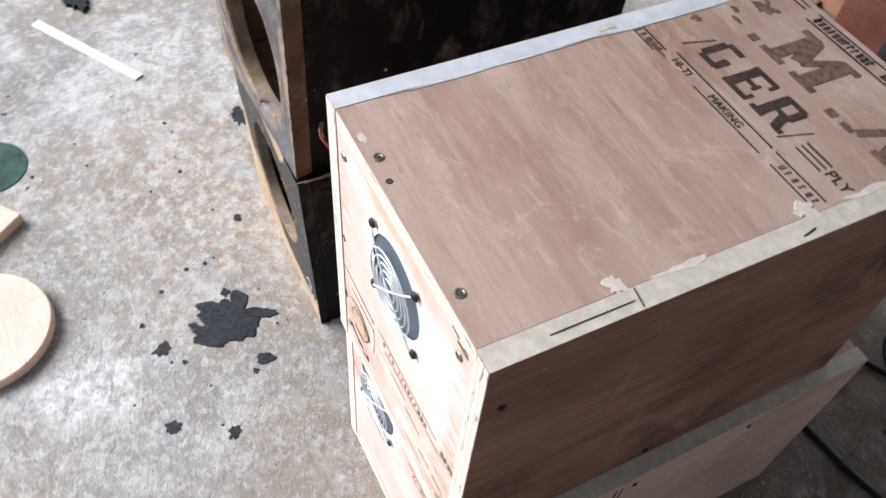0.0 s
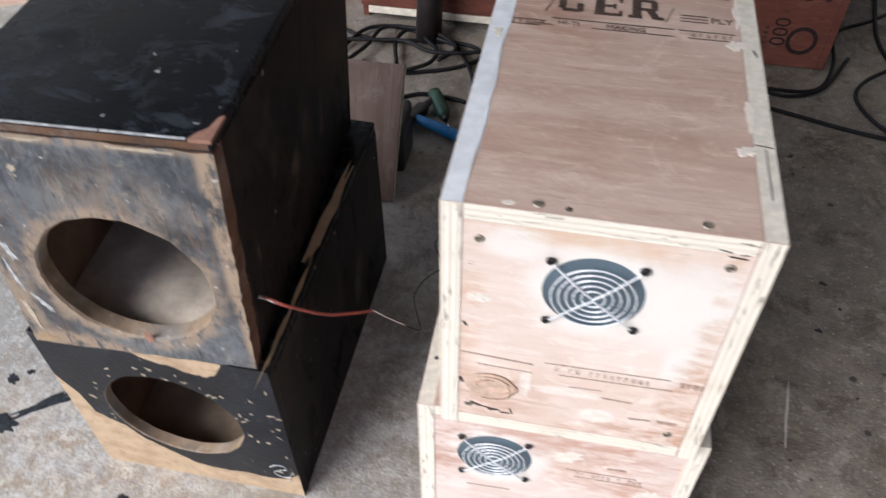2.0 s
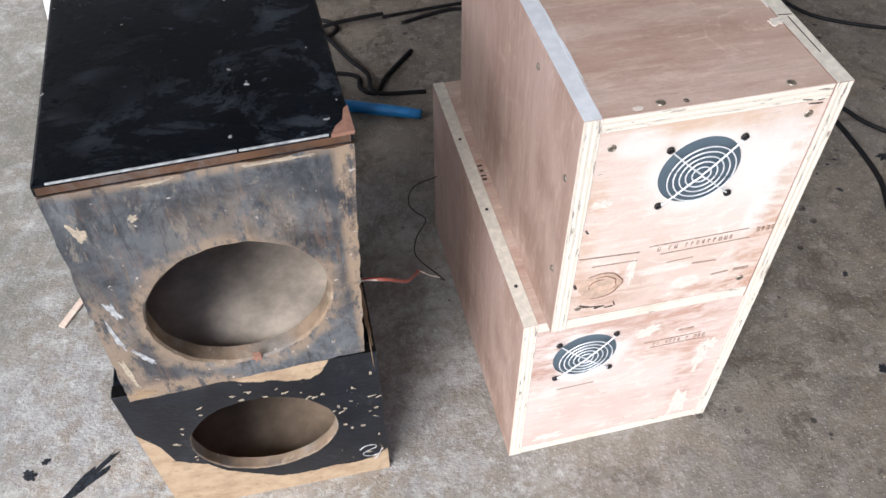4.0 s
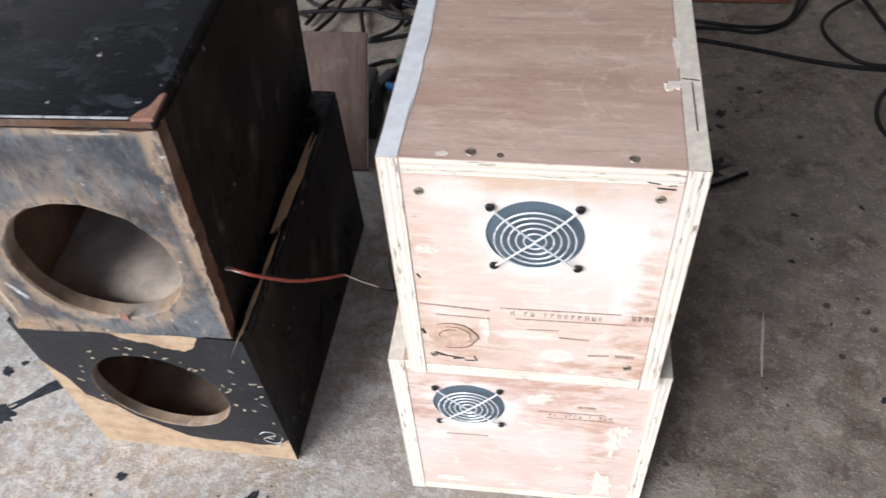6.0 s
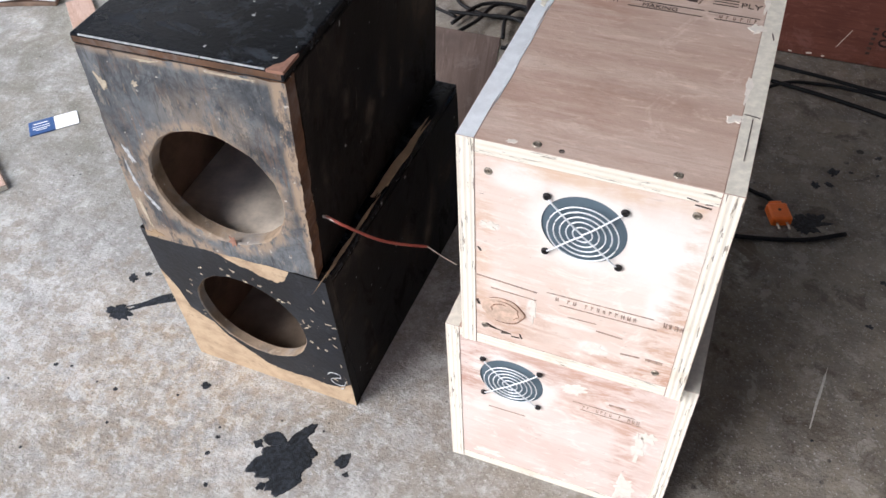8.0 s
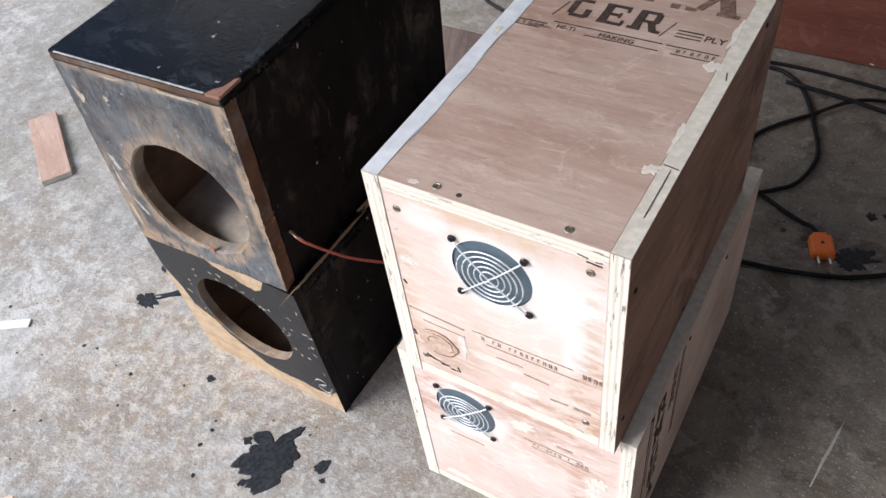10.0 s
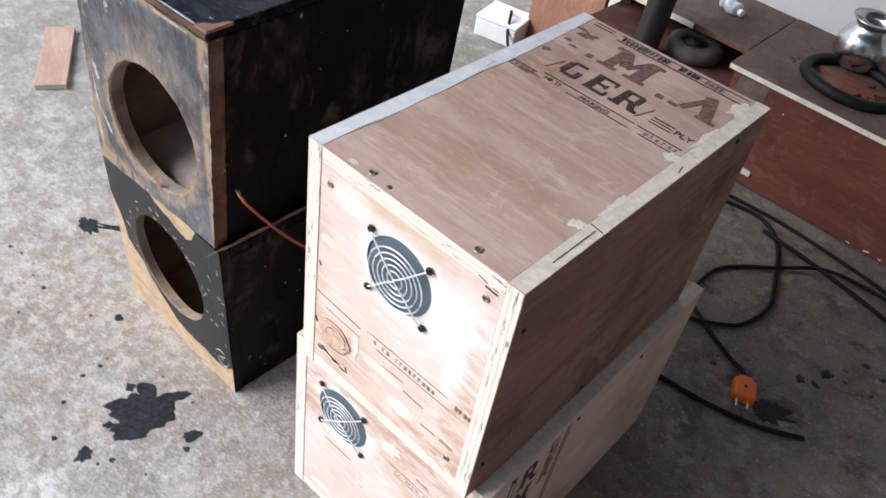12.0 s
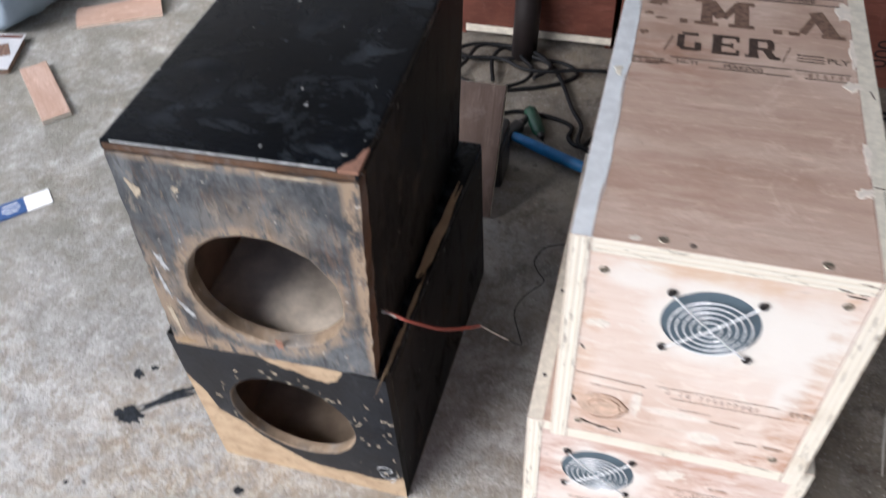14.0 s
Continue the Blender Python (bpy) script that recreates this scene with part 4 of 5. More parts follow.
WEDGE = [(0.22, 0.5, 0.20, 0.92, 0), (0.80, 0.5, 0.24, 0.92, 0), (0.22, 0.06, 0.40, 0.12, 0), (0.80, 0.06, 0.42, 0.12, 0), (0.14, 0.94, 0.30, 0.12, 0), (0.86, 0.94, 0.30, 0.12, 0), (0.36, 0.62, 0.22, 0.66, 24), (0.62, 0.62, 0.12, 0.66, -24)]
PEAK = [(0.66, 0.5, 0.26, 1.0, 18), (0.38, 0.42, 0.14, 0.70, -22), (0.80, 0.05, 0.42, 0.11, 0), (0.12, 0.05, 0.20, 0.11, 0)]
ROUND = [(0.20, 0.5, 0.24, 0.66, 0), (0.50, 0.90, 0.56, 0.14, 0), (0.50, 0.10, 0.60, 0.14, 0), (0.78, 0.28, 0.22, 0.40, 0)]
COMB = [(0.26, 0.5, 0.28, 0.94, 0), (0.52, 0.06, 0.84, 0.13, 0), (0.52, 0.94, 0.84, 0.13, 0), (0.52, 0.50, 0.42, 0.12, 0), (0.90, 0.16, 0.10, 0.24, 0), (0.90, 0.84, 0.10, 0.24, 0), (0.72, 0.5, 0.09, 0.26, 0)]
HOOP = [(0.24, 0.5, 0.26, 0.94, 0), (0.46, 0.94, 0.62, 0.13, 0), (0.74, 0.70, 0.20, 0.44, 0), (0.56, 0.48, 0.44, 0.12, 0), (0.70, 0.26, 0.22, 0.46, 22), (0.20, 0.06, 0.40, 0.12, 0), (0.88, 0.06, 0.26, 0.13, 0)]
for x, y, w, h, strokes, ink in ((-0.012, 0.343, 0.062, 0.054, WEDGE, INK_FAINT), (0.084, 0.340, 0.056, 0.052, PEAK, INK_FAINT),
                                 (-0.028, 0.289, 0.030, 0.036, ROUND, INK), (0.006, 0.289, 0.032, 0.036, COMB, INK), (0.042, 0.289, 0.034, 0.036, HOOP, INK)):
    bars(upper, "maker_mark", "top", (0, 0, Z), slab_mark(x - AX, y, w, h, strokes), ink, "dark slab shape of a stencilled mark")
bars(upper, "maker_mark", "top", (0, 0, Z), [(-0.022 - AX, 0.347, 0.008, 0.008, 0), (0.074 - AX, 0.343, 0.009, 0.008, 0), (0.082 - AX, 0.30, 0.0012, 0.03, -16), (-0.034 - AX, 0.30, 0.0016, 0.03, -14)], INK_FAINT, "dark stencilled dot or line", split=True)
# the left end of the print is rubbed away to smudges
for x, y, rx, ry, k in ((-0.050, 0.384, 0.011, 0.008, 61), (-0.058, 0.357, 0.004, 0.003, 62), (-0.046, 0.349, 0.006, 0.0022, 63), (-0.060, 0.318, 0.005, 0.004, 64), (-0.040, 0.262, 0.010, 0.002, 65), (-0.064, 0.392, 0.006, 0.003, 66)):
    patch("ink_smudge", upper, (x - AX, y, Z), "top", rx, ry, k, INK_FAINT, "smudged remains of stencil ink", 0.5, 0.0004)
# the same mark, cut off, running down the lower cabinet's side
for k, strokes in enumerate((HOOP, WEDGE, ROUND, COMB, PEAK)):
    turned = [(-py, px, sh, sw, turn) for px, py, sw, sh, turn in strokes]
    bars(lower, "maker_mark", "right", (BW, 0, 0), [(-0.285 + 0.052 * k + 0.040 * (1 + qx), 0.066 + 0.034 * qy, 0.040 * w, 0.034 * h, turn) for qx, qy, w, h, turn in turned], INK, "dark slab shape of a stencilled mark")
for k, strokes in enumerate((ROUND, COMB, HOOP)):
    bars(lower, "maker_mark", "right", (BW, 0, 0), [(-0.290 + 0.030 * k + 0.024 * (1 - py), 0.118 + 0.020 * px, 0.024 * sh, 0.020 * sw, turn) for px, py, sw, sh, turn in strokes], INK_FAINT, "dark slab shape of a stencilled mark")
bars(lower, "printed_line", "right", (BW, 0, 0), [(-0.20, 0.046, 0.19, 0.0018, 0), (-0.21, 0.054, 0.17, 0.0012, 0), (-0.20, 0.148, 0.19, 0.0018, 0), (-0.20, 0.155, 0.19, 0.0012, 0)], INK, "dark stencilled rule", split=True)
bars(lower, "maker_mark", "top", (0, 0, BH - 0.0006), [(0.0215, 0.245, 0.006, 0.004, 0), (0.0215, 0.252, 0.007, 0.003, 0), (0.0215, 0.262, 0.006, 0.004, 0), (0.0215, 0.272, 0.007, 0.003, 0)], INK, "dark slab shape of a stencilled mark", split=True)


# ---- old black loudspeaker cabinets ----
def speaker_cabinet(m, w, d, h, t, hole, baffle, rim, label, edges, over, lining):
    """Empty loudspeaker box; local origin: front left bottom corner. over: the baffle covers the lid's front edge too, otherwise the lid lies on the baffle."""
    c = thing("speaker_cabinet", m, label, "speaker cabinet", "stacked speaker cabinets")
    y, deep = (0.0165, 0.0162) if over else (0.0, 0.021)
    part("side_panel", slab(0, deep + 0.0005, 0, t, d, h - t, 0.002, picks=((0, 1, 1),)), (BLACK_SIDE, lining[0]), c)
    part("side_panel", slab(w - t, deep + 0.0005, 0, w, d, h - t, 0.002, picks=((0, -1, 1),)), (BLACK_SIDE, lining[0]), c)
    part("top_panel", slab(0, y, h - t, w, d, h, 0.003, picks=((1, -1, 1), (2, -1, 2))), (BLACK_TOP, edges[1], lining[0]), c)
    part("bottom_panel", slab(t, deep + 0.001, 0, w - t, d, t, 0.001), lining[1], c)
    part("back_panel", slab(t, d - t, t, w - t, d - 0.001, h - t, 0.001), lining[1], c)
    cx, cz, r = hole
    part("baffle", holed(0, 0, w, h if over else h - t, 0.001, deep, cx, cz, r, 150, 0.0016, 0.0026 if not over else 0.0016, 0.0 if over else 0.0026), (baffle, rim, edges[0]), c)
    return c


def racked(cab, lean, slant):
    """Pushes an old box out of square: sideways by lean and forwards by slant, for each metre of height."""
    push = Matrix(((1, 0, lean, 0), (0, 1, -slant, 0), (0, 0, 1, 0), (0, 0, 0, 1)))
    for ob in cab.children:
        b = ob.matrix_basis
        ob.data.transform(b.inverted() @ push @ b)


k_cab = speaker_cabinet(pose(-0.549, 0.017, 0.303, 0, 0, 2.0), 0.255, 0.440, 0.315, 0.0135, (0.135, 0.1195, 0.0885), BLACK_FRONT, RIM,
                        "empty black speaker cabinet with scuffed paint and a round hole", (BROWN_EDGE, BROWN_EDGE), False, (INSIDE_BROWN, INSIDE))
bm = bmesh.new()
tri = [(0.236, -0.0006), (0.2555, -0.0006), (0.2555, 0.034), (0.251, 0.030), (0.248, 0.016), (0.241, 0.009)]
lo, hi = [[bm.verts.new((x, y, z)) for x, y in tri] for z in (0.3120, 0.3157)]
bm.faces.new(hi)
for k in range(len(tri)):
    bm.faces.new((lo[k - 1], lo[k], hi[k], hi[k - 1]))
part("chipped_corner", bm, RED_CHIP, k_cab, "bare reddish wood at the chipped corner")
for x0, x1 in ((0.012, 0.1595), (0.161, 0.234)):
    part("worn_edge", slab(x0, -0.0006, 0.3138, x1, 0.0016, 0.3154, 0.0006), RUBBED, k_cab, "pale rubbed line along the top's front edge")
l_cab = speaker_cabinet(pose(-0.568, 0.027, 0.0, 0, 0, -0.8), 0.286, 0.450, 0.303, 0.0155, (0.140, 0.160, 0.087), PEEL, RIM,
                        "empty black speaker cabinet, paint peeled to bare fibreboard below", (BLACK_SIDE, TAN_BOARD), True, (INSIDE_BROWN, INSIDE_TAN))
patch("bare_strip", l_cab, (0.2815, 0.075, 0.303), "top", 0.0028, 0.075, 74, TAN_BOARD, "paint rubbed off along the lid's edge", 0.5, 0.0005)
# scrapes and bare corners on the upper baffle
for x, z, rx, rz, s, mat, turn in ((0.021, 0.150, 0.004, 0.013, 91, RUBBED, 0.3), (0.014, 0.112, 0.0025, 0.020, 92, RUBBED, 0.15), (0.030, 0.074, 0.003, 0.016, 93, RUBBED, 0.5), (0.012, 0.050, 0.003, 0.024, 94, FIBRE, 0.1),
                                   (0.016, 0.010, 0.012, 0.007, 95, TAN_BOARD, 0), (0.132, 0.034, 0.005, 0.009, 97, RED_CHIP, 0), (0.020, 0.255, 0.005, 0.010, 98, FIBRE, 0.4),
                                   (0.084, 0.296, 0.012, 0.0022, 99, FIBRE, 0), (0.180, 0.297, 0.03, 0.0014, 100, FIBRE, 0), (0.062, 0.262, 0.004, 0.004, 101, FIBRE, 0)):
    patch("paint_scrape", k_cab, (x * 1.06, 0.0009, z), "front", rx, rz, s, mat, "scrape through the black paint", 0.5, 0.0004, turn)
scribble = [(0.249, 0.072), (0.256, 0.080), (0.268, 0.081), (0.271, 0.073), (0.260, 0.067), (0.252, 0.058), (0.262, 0.050), (0.274, 0.054), (0.278, 0.066), (0.272, 0.046), (0.266, 0.040)]
part("paint_scribble", tube(curve_through([(x, -0.0002, z) for x, z in scribble], 5), 0.0007, 6), RUBBED, l_cab, "thin pale scribble of paint")
patch("bare_strip", l_cab, (0.2775, 0.255, 0.303), "top", 0.0065, 0.105, 72, TAN_BOARD, "paint rubbed off along the lid's edge", 0.4, 0.0005)
rnd = random.Random(4)
for k in range(38):
    a, r = rnd.uniform(0.2, 3.6), 0.091 + abs(rnd.gauss(0, 0.012))
    x, z = (0.140 + r * math.cos(a), 0.160 + r * math.sin(a)) if k < 24 else (rnd.uniform(0.235, 0.283), rnd.uniform(0.06, 0.29))
    if z < 0.275 or x > 0.23:
        patch("paint_chip", l_cab, (x, 0.0006, z), "front", rnd.uniform(0.0012, 0.0040), rnd.uniform(0.0008, 0.0018), 80 + k, FIBRE, "", 0.9, 0.0005, rnd.choice((-0.7, -0.5, 0.4, 1.4)) + rnd.uniform(-0.3, 0.3))
racked(k_cab, 0.051, 0.0)
racked(l_cab, 0.0, 0.036)
l_cab.matrix_world = pose(-0.568, 0.038, 0.0, 0, 0, -0.8)


# ---- cables ----
def cable(name, pts, r, material, label, lift=0.0, category="cable", group=""):
    line = curve_through([(x, y, r + lift) if len((x, y, *z)) == 2 else (x, y, z[0]) for x, y, *z in pts], 9)
    return solid(name, tube(line, r, 10), material, Matrix.Identity(4), label, category, group, smooth=True)


G = "black cables on the floor"
LBL = "long black rubber cable lying loosely on concrete"
cable("cable", [(0.72, 0.10), (0.68, 0.21), (0.67, 0.29), (0.71, 0.40), (0.72, 0.54), (0.71, 0.65), (0.71, 0.79), (0.75, 0.95), (0.71, 1.19), (0.68, 1.36), (0.71, 1.58)], 0.0048, CABLE, LBL, 0, group=G)
cable("cable", [(0.95, 0.36), (0.79, 0.52), (0.75, 0.60), (0.71, 0.67), (0.67, 0.73), (0.64, 0.81), (0.67, 0.90), (0.75, 0.97), (0.81, 0.97), (0.87, 1.03), (0.91, 1.14), (0.88, 1.3), (0.80, 1.36)], 0.0044, CABLE, LBL, 0.004, group=G)
cable("cable", [(1.08, 0.8), (0.92, 0.88), (0.85, 0.95), (0.82, 1.07), (0.85, 1.18), (0.95, 1.2), (1.05, 1.12)], 0.0044, CABLE, LBL, 0.001, group=G)
cable("cable", [(0.10, 1.09), (0.20, 1.08), (0.33, 1.055), (0.44, 1.025), (0.55, 0.99), (0.65, 0.97), (0.75, 0.97), (0.83, 1.02), (1.0, 1.09), (1.2, 1.1)], 0.0046, CABLE, LBL, 0.009, group=G)
cable("cable", [(0.74, 0.975), (0.65, 0.98), (0.60, 1.04), (0.59, 1.12), (0.65, 1.20), (0.77, 1.28), (0.95, 1.33)], 0.0044, CABLE, LBL, 0.013, group=G)
cable("cable", [(-0.10, 1.145), (0.08, 1.16), (0.20, 1.155), (0.32, 1.14), (0.44, 1.12), (0.52, 1.14), (0.565, 1.24), (0.59, 1.38), (0.69, 1.46), (0.81, 1.58)], 0.0042, CABLE, LBL, 0, group=G)
cable("cable", [(-0.06, 1.11), (0.04, 1.135), (0.09, 1.13), (0.14, 1.08), (0.18, 0.99), (0.21, 0.90), (0.20, 0.82), (0.17, 0.78), (0.11, 0.74), (0.0, 0.70)], 0.0042, CABLE, LBL, 0.002, group=G)
cable("cable", [(0.02, 0.56), (0.16, 0.585), (0.23, 0.595), (0.32, 0.62), (0.39, 0.66)], 0.0042, CABLE, "black cable end with cut tip lying on concrete", 0, group=G)
# the heap behind the black cabinets
for pts, lift in (([(-0.62, 1.33), (-0.56, 1.20), (-0.50, 1.16), (-0.44, 1.15), (-0.39, 1.16), (-0.33, 1.17), (-0.26, 1.17), (-0.22, 1.15), (-0.21, 1.12), (-0.25, 1.08), (-0.31, 1.05), (-0.39, 1.03), (-0.47, 1.06)], 0.0),
                  ([(-0.53, 1.08), (-0.50, 1.17), (-0.46, 1.20), (-0.41, 1.20), (-0.35, 1.18), (-0.28, 1.15), (-0.24, 1.09), (-0.20, 0.99), (-0.17, 0.93), (-0.16, 0.86), (-0.06, 0.84)], 0.007),
                  ([(-0.39, 1.05), (-0.41, 1.13), (-0.40, 1.18), (-0.37, 1.19), (-0.34, 1.15), (-0.31, 1.11), (-0.32, 1.06), (-0.37, 1.02)], 0.012),
                  ([(-0.42, 0.90), (-0.37, 0.93), (-0.32, 0.96), (-0.27, 0.96), (-0.22, 0.95), (-0.19, 0.93), (-0.19, 0.89), (-0.16, 0.87), (-0.13, 0.92), (-0.06, 1.0)], 0.0),
                  ([(-0.55, 1.11), (-0.47, 1.12), (-0.39, 1.13), (-0.33, 1.10), (-0.27, 1.10), (-0.20, 1.12), (-0.10, 1.13)], 0.018),
                  ([(-0.50, 1.03), (-0.47, 1.10), (-0.45, 1.18), (-0.38, 1.19), (-0.31, 1.17), (-0.27, 1.12), (-0.30, 1.07)], 0.016)):
    cable("cable", pts, 0.0048, CABLE, "tangled black cable in a heap on concrete", lift, group=G)

plug = thing("mains_plug", pose(0.272, 0.668, 0.0, 0, 0, 22), "orange two-pin plug on a black cable lying on concrete", "plug")
bm = slab(-0.019, -0.024, 0.0, 0.019, 0.020, 0.020, 0.005)
part("body", bm, ORANGE, plug)
part("grip", slab(-0.012, 0.018, 0.003, 0.012, 0.028, 0.017, 0.003), ORANGE, plug)
for sx in (-1, 1):
    part("pin", tube([(sx * 0.009, -0.024, 0.010), (sx * 0.009, -0.040, 0.010)], 0.0023, 10), BRASS, plug)
part("screw", lathe([(0.003, 0), (0.003, 0.001)], 12), BLACK_STEEL, plug).matrix_basis = pose(0, 0, 0.0198)
away = plug.matrix_world.inverted()
CORD = [(0.262, 0.693, 0.010), (0.246, 0.710, 0.007), (0.22, 0.72, 0.005), (0.16, 0.75, 0.005), (0.10, 0.79, 0.005), (0.085, 0.84, 0.005), (0.09, 0.91, 0.005), (0.12, 0.96, 0.005), (0.17, 1.01, 0.008), (0.24, 1.08, 0.013), (0.32, 1.11, 0.006), (0.39, 1.11, 0.005), (0.46, 1.10, 0.005), (0.53, 1.14, 0.008), (0.60, 1.27, 0.005)]
part("cord", tube([away @ q for q in curve_through(CORD, 8)], 0.0040, 10), CABLE, plug, "black rubber cord", True)

wire = thing("speaker_wire", Matrix.Identity(4), "thin red twin wire hanging out of the black cabinet", "wire")
for off in (-0.0011, 0.0011):
    part("strand", tube(curve_through([(-0.2905, 0.062, 0.3835 + off), (-0.276, 0.055, 0.391 + off), (-0.257, 0.053, 0.387 + off), (-0.234, 0.090, 0.334 + off), (-0.219, 0.135, 0.285 + off), (-0.206, 0.170, 0.251 + off)], 8), 0.0013, 8), RED_FLEX, wire, smooth=True)
part("bare_end", tube(curve_through([(-0.2915, 0.062, 0.3835), (-0.282, 0.058, 0.3885), (-0.272, 0.0535, 0.3912), (-0.263, 0.0525, 0.3895)], 4), 0.0020, 8), FILLER, wire, "stripped pale insulation", True)
part("core", tube(curve_through([(-0.206, 0.170, 0.252), (-0.190, 0.183, 0.224), (-0.173, 0.196, 0.198)], 6), 0.0008, 8), FILLER, wire, "thin white core", True)
part("core", tube(curve_through([(-0.206, 0.170, 0.250), (-0.188, 0.186, 0.221), (-0.172, 0.199, 0.192), (-0.160, 0.222, 0.158), (-0.166, 0.245, 0.146), (-0.186, 0.305, 0.124), (-0.178, 0.343, 0.122), (-0.155, 0.381, 0.118),
                                 (-0.168, 0.398, 0.122), (-0.176, 0.416, 0.128), (-0.160, 0.448, 0.130), (-0.114, 0.462, 0.132)], 8), 0.0009, 8), CABLE, wire, "thin black core", True)

# ---- behind the cabinets ----
board = solid("leaning_board", slab(-0.21, -0.006, 0, 0, 0.006, 0.248, 0.0015, picks=((2, 1, 1), (0, 1, 1))), (BROWN_PLY, EDGE_DUSTY), pose(-0.297, 0.622, 0.004, -34, 0, 0), "weathered brown plywood board leaning on a tool case", "board")
case = thing("drill_case", pose(-0.42, 0.708, 0, 0, 0, 0), "black plastic drill case behind the leaning board", "tool case")
part("body", slab(-0.02, 0, 0, 0.125, 0.085, 0.085, 0.008), DARK, case)
part("lid", slab(-0.02, 0, 0.087, 0.125, 0.085, 0.115, 0.008), DARK, case)
part("handle", tube(curve_through([(0.02, 0.04, 0.115), (0.025, 0.04, 0.14), (0.08, 0.04, 0.14), (0.085, 0.04, 0.115)], 6), 0.006, 10), DARK, case, smooth=True)
hammer = thing("hammer", pose(-0.305, 0.862, 0, 0, 0, -24), "claw hammer with a blue handle lying on concrete", "hammer")
part("handle", tube(curve_through([(0.0, 0, 0.016), (0.05, 0, 0.016), (0.12, 0, 0.015), (0.20, 0, 0.016), (0.24, 0, 0.016)], 6), lambda u: 0.009 + 0.003 * math.sin(3 * u), 14), BLUE, hammer, "blue rubber grip", True)
part("head", slab(-0.022, -0.05, 0.004, 0.004, 0.042, 0.028, 0.006), DARK, hammer, "dark steel head")
part("claw", tube(curve_through([(-0.009, 0.04, 0.017), (-0.010, 0.065, 0.016), (-0.022, 0.085, 0.012)], 6), lambda u: 0.010 - 0.007 * u, 10), DARK, hammer, smooth=True)
driver = thing("screwdriver", pose(-0.285, 0.955, 0, 0, 0, -64), "screwdriver with a dark green handle on concrete", "screwdriver")
part("handle", tube([(0.0, 0, 0.015), (0.012, 0, 0.015), (0.03, 0, 0.015), (0.07, 0, 0.015), (0.088, 0, 0.015)], lambda u: 0.0145 - 0.012 * max(0, u - 0.8) * 3, 12), GREEN, driver, smooth=True)
part("shaft", tube([(0.088, 0, 0.014), (0.15, 0, 0.005)], 0.003, 8), STEEL, driver, smooth=True)
part("collar", lathe([(0.008, 0), (0.009, 0.004), (0.006, 0.010)], 16), DARK, driver).matrix_basis = pose(0.084, 0, 0.015, 0, 90)

# ---- low bench with a red front ----
bench = thing("workbench", pose(-0.52, 1.215, 0), "low red-brown plywood bench with a pale sawn edge", "bench")
part("side_panel", slab(0.385, 0.016, 0.014, 0.403, 0.325, 0.24, 0.002), RED, bench)
part("side_panel", slab(1.042, 0.016, 0, 1.06, 0.345, 0.24, 0.002), RED, bench)
part("back_panel", slab(0.404, 0.327, 0.0, 1.041, 0.345, 0.24, 0.002), RED, bench)
front = part("front_panel", slab(0.475, 0.0, 0.004, 1.06, 0.015, 0.240, 0.002), RED, bench, "red-brown plywood with stencilled marks")
part("front_panel", slab(0.404, 0.004, 0.004, 0.474, 0.015, 0.240, 0.002), BROWN_PLY, bench, "scuffed brown plywood strip")
part("top_panel", slab(0.375, -0.004, 0.240, 1.06, 0.345, 0.254, 0.0015, picks=((1, -1, 1), (0, -1, 1))), (BROWN_PLY, EDGE_WHITE), bench, "brown plywood top with a pale sawn edge")
part("chip", slab(0.477, -0.004, 0.030, 0.515, 0.0, 0.044, 0.001), EDGE_WHITE, bench, "pale strip of bare wood")
crate = thing("crate", pose(-0.52, 1.245, 0), "low dark red plywood crate beside the bench", "crate")
part("side_panel", slab(0, 0.014, 0, 0.016, 0.31, 0.168, 0.002), RED, crate)
part("side_panel", slab(0.356, 0.014, 0, 0.372, 0.31, 0.168, 0.002), RED, crate)
part("front_panel", slab(0, 0, 0.036, 0.372, 0.013, 0.168, 0.002), RED, crate)
part("front_strip", slab(0.018, -0.002, 0.018, 0.372, 0.012, 0.035, 0.0015), EDGE_WHITE, crate, "pale bare strip along the foot")
part("lid", slab(-0.004, -0.004, 0.1685, 0.376, 0.31, 0.180, 0.002), LID_SHADED, crate)
part("back_panel", slab(0.016, 0.297, 0, 0.356, 0.31, 0.168, 0.002), RED, crate)
shelf = thing("shelf", pose(-0.53, 1.30, 0.180), "brown plywood shelf raised on blocks over the crate", "shelf")
part("board", slab(0, 0, 0.060, 0.383, 0.256, 0.074, 0.0015, picks=((1, -1, 1),)), (BROWN_PLY, BROWN_EDGE), shelf)
part("edge_strip", slab(0.0, -0.003, 0.0605, 0.245, -0.0002, 0.0735, 0.0006), EDGE_WHITE, shelf, "pale bare length of the shelf's front edge")
for x in (0.004, 0.345):
    part("block", slab(x, 0.09, 0, x + 0.03, 0.245, 0.0598, 0.002), RED, shelf, "red-brown wooden block")
part("back_board", slab(0.036, 0.225, 0.0, 0.343, 0.237, 0.0598, 0.001), LID_SHADED, shelf, "dark board closing the shelf behind")
bottle = thing("plastic_bottle", pose(-0.262, 1.425, 0.254, 0, 0, -20), "crumpled clear bluish plastic bottle lying on the shelf", "bottle")
part("body", tube(curve_through([(-0.028, 0, 0.017), (-0.014, 0.001, 0.018), (0.0, -0.001, 0.016), (0.016, 0.001, 0.017), (0.026, 0, 0.016)], 5), lambda u: 0.0165 + 0.0012 * math.sin(17 * u) - 0.007 * max(0.0, u - 0.75) * 4, 12), CLEAR, bottle, smooth=True)
